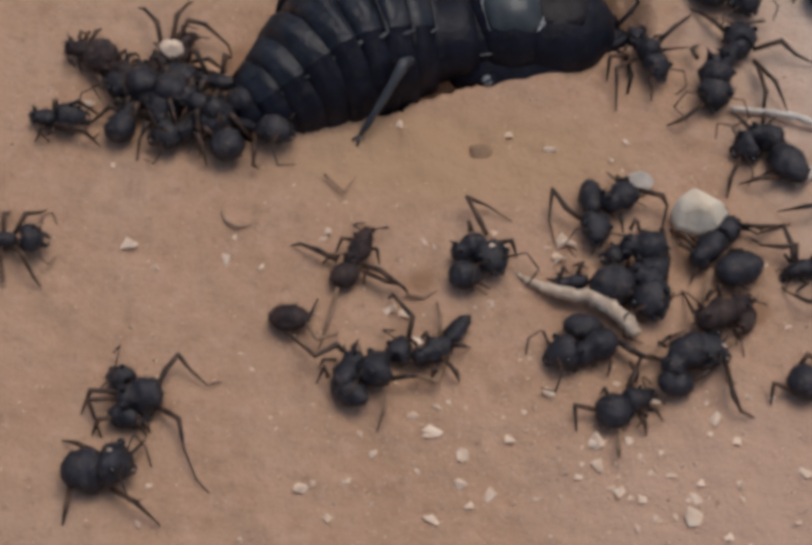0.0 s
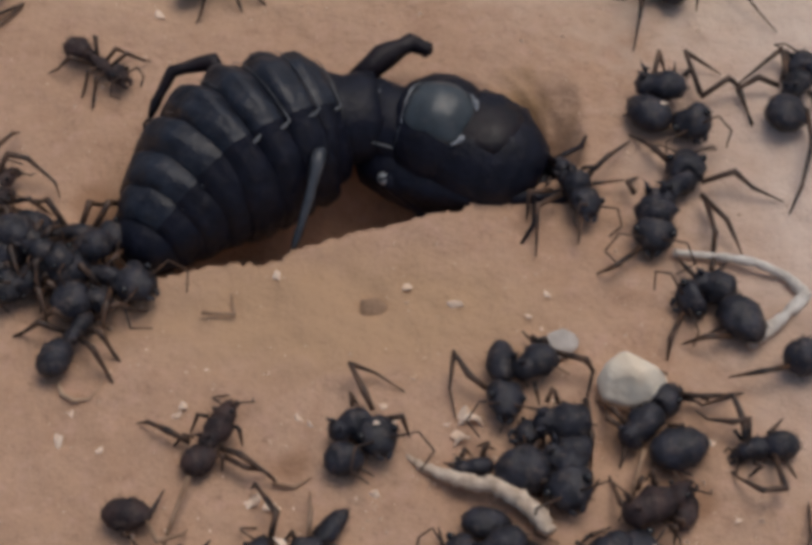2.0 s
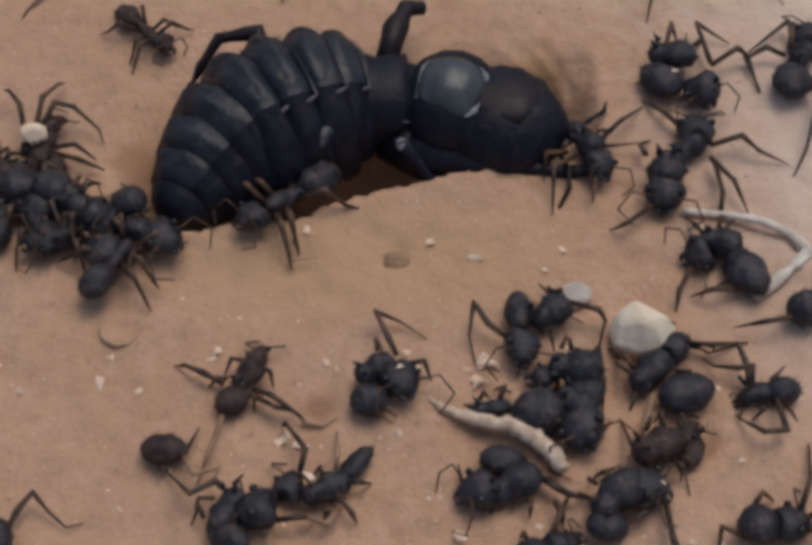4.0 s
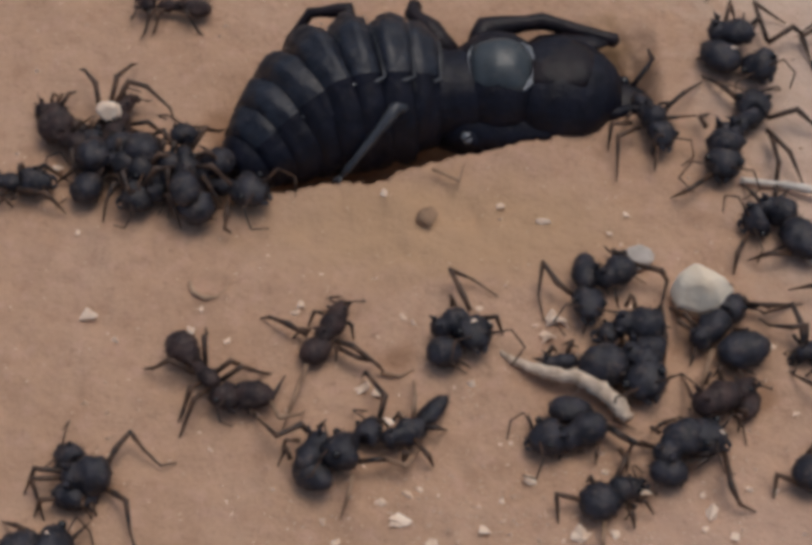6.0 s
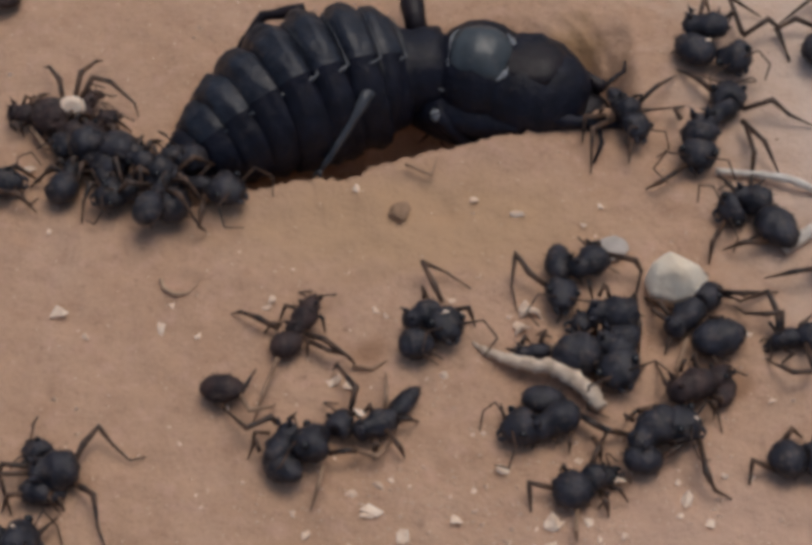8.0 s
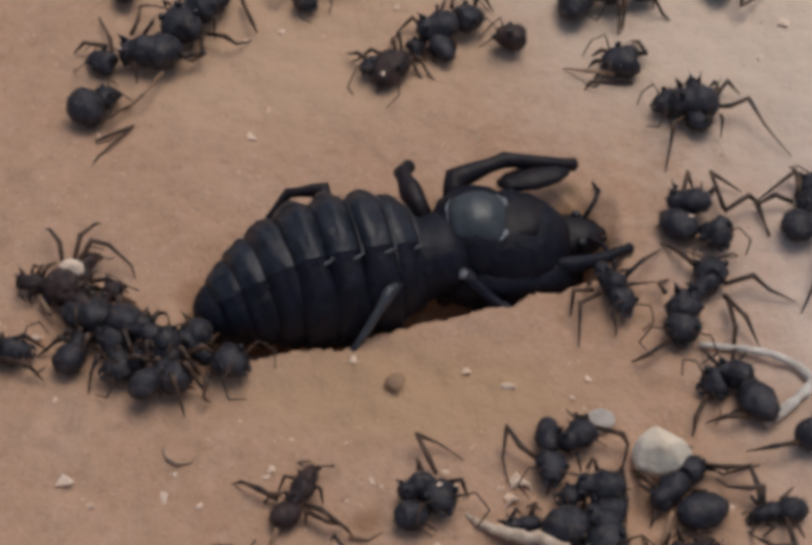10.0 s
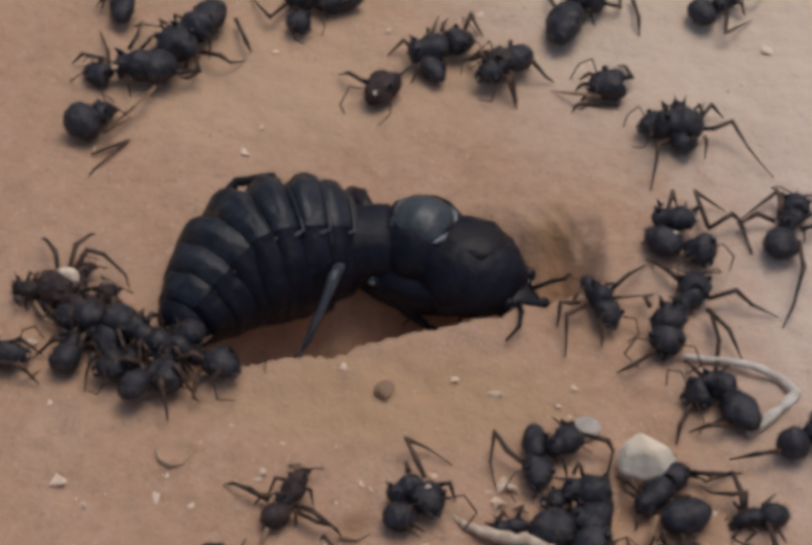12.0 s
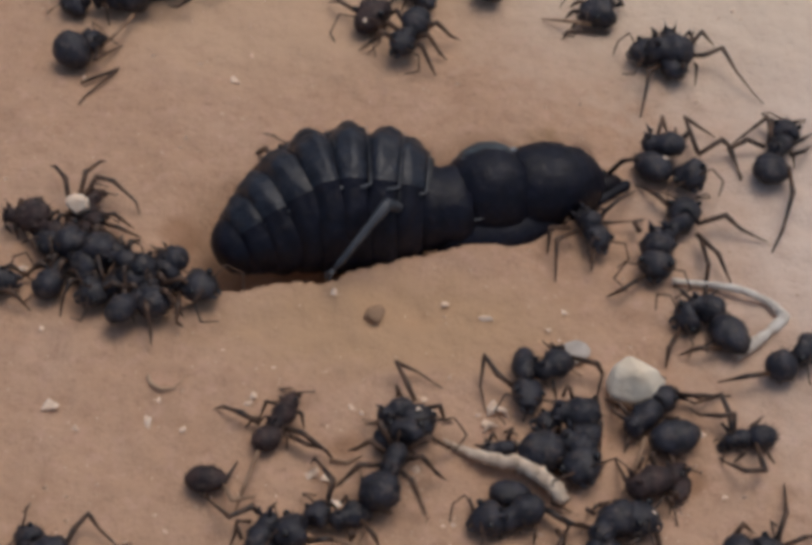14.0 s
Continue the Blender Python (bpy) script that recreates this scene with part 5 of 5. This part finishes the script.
SPINE_START = [
    (0, (-12.1, 8.5), (-6.5, 12.5), (0.2, 13.9), (8.2, 14.8), (14.2, 14.1)),
    (0.5, (-11.1, 8.8), (-5.5, 12.8), (0.9, 14.2), (6.9, 14.4), (13.6, 13.7)),
    (1, (-12.2, 7.4), (-5.1, 12.6), (2.1, 15.0), (6.9, 14.8), (14.1, 14.2)),
    (1.5, (-11.2, 7.3), (-6.4, 13.8), (1.5, 16.3), (7.7, 14.5), (13.9, 12.5)),
    (2, (-11.2, 8.2), (-6.6, 14.2), (1.0, 18.2), (7.1, 16.6), (13.5, 13.3)),
    (2.2, (-10.9, 7.9), (-6.8, 14.4), (1.5, 18.1), (7.8, 15.6), (14.2, 13.7)),
    (4.3, (-11.8, 8.2), (-6.6, 14.1), (1.3, 16.9), (7.0, 16.1), (13.9, 13.6)),
    (4.5, (-13.3, 9.8), (-7.4, 14.4), (0.6, 16.9), (5.3, 16.5), (13.2, 14.9)),
]
SPINE_MIDDLE = [
    (5, (-21.0, 18.3), (-14.7, 18.3), (-6.2, 16.3), (-2.2, 15.1), (6.0, 12.2)),
    (5.5, (-16.4, 7.3), (-9.7, 13.5), (-1.5, 16.0), (2.8, 15.7), (13.9, 17.6)),
    (6, (-13.2, 8.0), (-6.6, 13.9), (1.4, 15.1), (5.7, 15.3), (14.2, 15.0)),
    (6.5, (-14.7, 7.6), (-7.8, 12.1), (0.6, 14.5), (5.0, 16.5), (15.1, 18.4)),
    (7, (-13.2, 8.5), (-6.7, 15.0), (1.7, 16.8), (6.1, 16.4), (13.7, 14.8)),
    (7.5, (-13.5, 8.6), (-7.7, 14.6), (0.7, 16.7), (5.5, 17.4), (13.9, 14.0)),
    (8, (-15.7, 7.9), (-7.7, 13.8), (0.7, 16.7), (4.9, 16.1), (13.3, 13.7)),
    (8.5, (-16.2, 7.5), (-9.2, 13.5), (-0.3, 16.2), (4.0, 16.2), (13.0, 12.4)),
]
SPINE_END = [
    (9, (-16.5, 9.3), (-10.5, 12.4), (-2.9, 14.3), (-0.1, 15.5), (7.3, 14.5)),
    (9.2, (-16.7, 10.0), (-10.0, 12.6), (-1.6, 15.1), (0.5, 17.2), (5.5, 17.2)),
    (11.3, (-11.9, 9.4), (-5.5, 13.6), (3.4, 15.8), (9.4, 14.6), (13.8, 16.0)),
    (11.5, (-11.8, 9.0), (-5.0, 13.8), (3.6, 16.1), (9.3, 15.0), (13.8, 15.8)),
    (12, (-14.5, 10.0), (-9.6, 16.1), (-1.8, 17.8), (2.7, 17.5), (9.6, 13.3)),
    (12.5, (-9.9, 11.0), (-4.1, 17.8), (4.2, 16.5), (8.8, 16.8), (15.1, 14.8)),
    (13, (-10.1, 14.4), (-2.4, 19.8), (4.1, 17.4), (8.5, 17.0), (14.8, 13.1)),
    (13.5, (-11.0, 15.2), (-2.7, 18.6), (4.0, 15.1), (8.1, 15.5), (16.1, 14.9)),
    (14, (-11.6, 9.7), (-3.6, 14.4), (4.3, 14.4), (9.6, 15.6), (16.5, 17.3)),
]
SPINE = SPINE_START + SPINE_MIDDLE + SPINE_END


def spine_curve(points):
    """A smooth line through five points, and the length along it of the waist."""
    p = [Vector(q) for q in points]
    p = [2 * p[0] - p[1], *p, 2 * p[-1] - p[-2]]
    line = []
    for i in range(1, 5):
        a, b, c, d = p[i - 1 : i + 3]
        for k in range(16):
            t = k / 16
            line.append(0.5 * (2 * b + (c - a) * t + (2 * a - 5 * b + 4 * c - d) * t * t + (3 * b - a - 3 * c + d) * t ** 3))
    line.append(p[5])
    run = [0.0]
    for a, b in zip(line, line[1:]):
        run.append(run[-1] + (b - a).length)
    return line, run, run[32]


def on_spine(curve, s):
    """The pose at s millimetres headwards of the waist."""
    line, run, zero = curve
    s += zero
    i = max(1, min(len(run) - 1, next((k for k, r in enumerate(run) if r > s), len(run) - 1)))
    a, b = line[max(0, i - 2)], line[min(len(line) - 1, i + 1)]
    turn = math.atan2(b.y - a.y, b.x - a.x)
    t = (s - run[i - 1]) / max(1e-6, run[i] - run[i - 1])
    spot = line[i - 1].lerp(line[i], t)
    return spot, turn


# seconds, millimetres by which the shield slides forward from the waist
REACH = [(0, 1.4), (0.5, 1.3), (1, 1.1), (1.5, 2.1), (2, 2.8), (2.2, 2.6), (4.3, 1.2), (4.5, 0.2), (5, 0), (5.5, -0.3), (6, -0.2), (6.5, 0.2), (7, 1.3), (7.5, 1.0), (8, 1.3), (8.5, 0.5), (9, -0.3), (9.2, 0), (11.3, 1.5), (11.5, 1.6), (12, 0.9), (12.5, 0.4), (13, 1.5), (13.5, 0.9), (14, 0.4)]


# seconds, millimetres by which the fore body and head are drawn in towards the shield
TUCK = [(0, 0), (5, 0), (5.5, 3.2), (6, 0.3), (6.5, -1.2), (7, 0.2), (8.5, 0.3), (9, 1.0), (9.2, 1.6), (11.3, 0.4), (12, 0), (14, 0)]
# seconds, how far the abdominal rings are drawn apart
STRETCH = [(0, 1.0), (7.5, 1.0), (8, 1.07), (8.5, 1.13), (9, 1.05), (9.2, 1.04), (11.3, 1.04), (11.5, 1.04), (12, 1.0), (14, 1.0)]


def reach_at(t, s):
    """How far a piece at s slides with the shield: the neck and the fore body follow in part, the head not at all."""
    if s < 0:
        return s * (float(np.interp(t, [r[0] for r in STRETCH], [r[1] for r in STRETCH])) - 1)
    share = float(np.interp(s, [1.0, 1.9, 3.2, 4.0, 7.7, 11.5], [0.0, 0.5, 1.0, 1.0, 0.4, 0.0]))
    tuck = float(np.interp(s, [4.0, 7.7], [0.0, 1.0])) * float(np.interp(t, [r[0] for r in TUCK], [r[1] for r in TUCK]))
    return share * float(np.interp(t, [r[0] for r in REACH], [r[1] for r in REACH])) - tuck


# seconds, millimetres by which the head and the breast are thrust out
THRUST = [(0, 0), (8.5, 0), (8.8, 1.2), (9, 2.2), (9.2, 2.0), (11.3, 0), (14, 0)]


def beetle_height(s):
    return 1.2 if s > -9 else 1.2 - 0.10 * (-9 - s)


def beetle_motion():
    roots, rows = [], {ob: [] for ob, _, _ in spine_parts}
    for t, *points in SPINE:
        curve = spine_curve(points)
        spot, turn = on_spine(curve, 0.0)
        home = pose(spot.x * MM, spot.y * MM, 0, 0, 0, math.degrees(turn))
        roots.append((t, home))
        back = home.inverted()
        for ob, s, lift in spine_parts:
            out = float(np.interp(t, [r[0] for r in THRUST], [r[1] for r in THRUST])) if ob in (skull, breast) else 0.0
            spot, turn = on_spine(curve, s + reach_at(t, s))
            spot = spot + Vector((math.cos(turn), math.sin(turn))) * out
            roll = float(np.interp(t, [r[0] for r in ROLL], [r[1] for r in ROLL])) if s > 2 and ob is not breast else 0.0
            rows[ob].append((t, back @ pose(spot.x * MM, spot.y * MM, (beetle_height(s) + lift) * MM, 0, 0, math.degrees(turn)) @ pose(0, 0, 0, roll)))
    walk(beetle, roots)
    for ob, some in rows.items():
        walk(ob, some)
    for leg, swings in ((far_fore, FAR_FORE), (far_mid, FAR_MID), (far_hind, FAR_HIND), (near_hind, NEAR_HIND), (near_fore, NEAR_FORE), (near_mid, NEAR_MID)):
        hip = leg.location.copy()
        walk(leg, [(t, pose(*hip, tilt, 0, a)) for t, a, tilt in swings])


def stroll(thing, marks, lift=0.0):
    """Keys a living ant along (seconds, x, y, heading); its legs swing while it goes."""
    root, legs = thing
    walk(root, [(t, pose(x * MM, y * MM, (max(floor_at(x, y), *low) if low else floor_at(x, y)) * MM + lift * MM, 0, 0, h)) for t, x, y, h, *low in marks])
    steps = [0.0]
    for (t0, x0, y0, *_), (t1, x1, y1, *_) in zip(marks, marks[1:]):
        if math.hypot(x1 - x0, y1 - y0) > 1.0 and t1 - t0 < 1.2:
            steps += [t for t in np.arange(max(t0, steps[-1] + 0.1), t1, 0.1)]
    steps.append(14.0)
    for leg, x, y, z, side, hip in legs:
        rows = []
        for n, t in enumerate(steps):
            swing = 0 if n in (0, len(steps) - 1) else 16 * (1 if (n + (hip > 0.5) + (hip < -0.5) + (side > 0)) % 2 else -1)
            rows.append((float(t), pose(x * MM, y * MM, z * MM, 0, 0, swing)))
        walk(leg, rows)


PULL = [(0, -0.4, 0.0), (0.5, -0.3, 0.4), (1.0, 0.2, 0.2), (1.5, 0.4, -0.2), (2.2, 0.2, 0.2), (4.3, -0.4, 0.1), (5.0, 0.3, 0.0), (5.5, -0.5, 0.0), (6.0, -0.4, 0.4), (6.5, -0.2, 0.4), (7.5, 0.2, 0.4), (8.5, -0.2, 0.2), (9.2, 0.2, 0.0), (11.3, 0.1, 0.7), (12.5, 0.0, 0.6), (13.5, -0.5, 0.8), (14, -0.9, 0.6)]


def sag(t, k):
    """The upper ants of the pile slide down while the beetle has pulled away from them."""
    return float(np.interp(t, [4.5, 5.0, 6.2, 7.0], [0.0, 1.1, 1.1, 0.0])) if k in (2, 5, 11) else 0.0


# seconds and shift of the ant on top of the pile, with its crumb
TUG = [(0, 3.7, -1.3), (0.5, 3.3, -1.4), (1.0, 2.9, -1.7), (1.5, 2.4, -1.6), (2.2, 2.2, -1.0), (4.3, 2.3, 0.1), (4.5, 2.4, 0.2), (5.0, 1.2, -0.4), (5.5, -0.3, -1.0), (6.0, 1.2, -1.2), (6.5, 1.0, -1.0), (7.0, 0.5, -0.4), (7.5, 0.1, 0.2), (8.5, 1.1, -1.6), (9.0, 0.0, 0.0), (11.3, 0.0, 0.0), (12.5, 0.0, -0.2), (14, 1.4, -0.1)]


def motions():
    beetle_motion()
    sunk = clod.location.z / MM - floor_at(2.6, 4.6)
    walk(clod, [(t, pose(x * MM, y * MM, (floor_at(x, y) + sunk) * MM, 0, 0, turn)) for t, x, y, turn in ((0, 2.6, 4.6, 10), (2.2, 2.6, 4.6, 10), (4.3, 2.5, 4.6, 10), (4.6, 2.3, 4.7, 20), (5.0, 1.2, 4.7, 45), (5.4, -0.1, 4.6, 70), (14, -0.1, 4.6, 70))])
    for thing in (*TOP, top_crumb):
        home, turn = thing.location.copy(), math.degrees(thing.rotation_euler.z)
        lean, pitch = math.degrees(thing.rotation_euler.x), math.degrees(thing.rotation_euler.y)
        walk(thing, [(t, pose(home.x + dx * MM, home.y + dy * MM, home.z, lean, pitch, turn)) for t, dx, dy in TUG])
    for k, root in enumerate(PILE):
        home, facing = root.location.copy(), math.degrees(root.rotation_euler.z)
        walk(root, [(t, pose(home.x + (dx * (1 - 0.06 * k) - sag(t, k)) * MM, home.y + (dy - sag(t, k)) * MM, home.z, 0, 0, facing + 5 * math.sin(2.3 * t + k))) for t, dx, dy in PULL])
    stroll(joiner, [(0, -29.5, -3.3, 0), (0.3, -24.7, -3.9, 0), (0.5, -22.5, -3.7, 20), (0.8, -17.7, -0.6, 40), (1.1, -15.4, 1.4, 70), (1.5, -14.7, 1.8, 80), (2.0, -14.0, 2.8, 60), (2.2, -14.0, 3.2, 55), (4.3, -14.0, 4.6, 60, 0.6), (5.5, -15.8, 7.7, 85, 1.4), (7.0, -15.8, 7.7, 100, 1.4), (8.5, -15.0, 5.5, 60, 0.8), (14, -15.5, 5.8, 50, 0.6)])
    stroll(runner, [(0, -40, -5, 0), (5.0, -36, -7, 0), (5.5, -26.5, -7.1, 0), (5.6, -20.1, -7.1, 10), (5.8, -13.9, -6.2, 20), (6.0, -13.4, -8.1, -50), (6.2, -12.8, -9.8, -40), (6.4, -11.1, -16.9, -70), (6.5, -7.3, -19.5, -20), (6.8, 12.1, -19.6, 10), (7.0, 15.9, -18.0, -30), (7.2, 18.5, -22.5, -70), (7.5, 20, -30, -70), (14, 24, -40, -70)])
    stroll(climber, [(0, -2.0, -34, 80), (12.5, -2.0, -28, 80), (13.4, -0.8, -16, 80), (13.6, -0.3, -13.2, 75), (13.8, 0.5, -10.0, 70), (14, 1.3, -8.2, 70)], 0.5)
    stroll(digger, [(0, -15.5, 9.5, -10), (2.2, -14.5, 9.5, -10), (4.3, -3.6, 8.0, -150, 0.1), (4.5, -3.4, 8.0, -150, 0.1), (4.8, -1.9, 8.1, -120, 0.1), (5.0, -0.2, 8.2, -100, 0.2), (5.5, 5.0, 17.0, -80), (12.0, 5.0, 17.0, 180), (12.6, -4.3, 19.4, 120), (13.2, -5.3, 19.4, 110), (13.5, -7.3, 15.7, 100), (14, -6.7, 17.5, 80)], 0.1)
    stroll(wanderer, [(0, 26, 46, 180), (9.2, 22, 45, 190), (11.3, 10.0, 38.1, 190), (11.8, 9.3, 37.5, 205), (12.2, 8.6, 36.6, 225), (12.6, 5.8, 36.0, 235), (13, 5.8, 33.7, 240), (13.4, 3.8, 32.9, 260), (13.7, 3.0, 32.3, 258), (14, 2.4, 31.9, 245)])
    stroll(scout, [(0, -14.6, 23.0, -45), (2.2, -14.3, 23.0, -40), (4.3, -13.8, 23.0, -45), (4.8, -14.2, 23.4, 60), (5.5, -16, 24, 140), (6.5, -21, 22, 180), (8.0, -30, 24, 180), (14, -40, 24, 180)])
    stroll(edge_ant, [(0, -12, 32, 0), (1.8, -7.4, 30.6, 20), (2.2, -6.4, 30.6, 20), (5.0, -5.0, 29.4, -60), (9.0, -4.5, 28.7, -85), (9.2, -4.4, 28.9, -85), (10.0, 0, 36, 30), (10.9, 3, 50, 60), (14, 8, 60, 60)])
    walk(dragged_leg, [(t, pose(x * MM, y * MM, (floor_at(x, y) + 0.2) * MM, 0, 0, turn)) for t, x, y, turn in (
        (0, -8.2, 2.3, 0), (0.5, -8.2, 2.3, 0), (1.0, -8.0, 3.4, 40), (1.5, -7.6, 3.8, 45), (2.0, -7.2, 4.0, 45), (2.2, -7.2, 4.0, 45), (4.3, -3.2, 6.2, -50), (5.0, -2.6, 6.4, -30), (6.0, 0.3, 8.2, 20), (9.2, 0.3, 8.2, 20), (11.3, 0.2, 10.6, 40), (14, 0.2, 10.6, 40))])


motions()
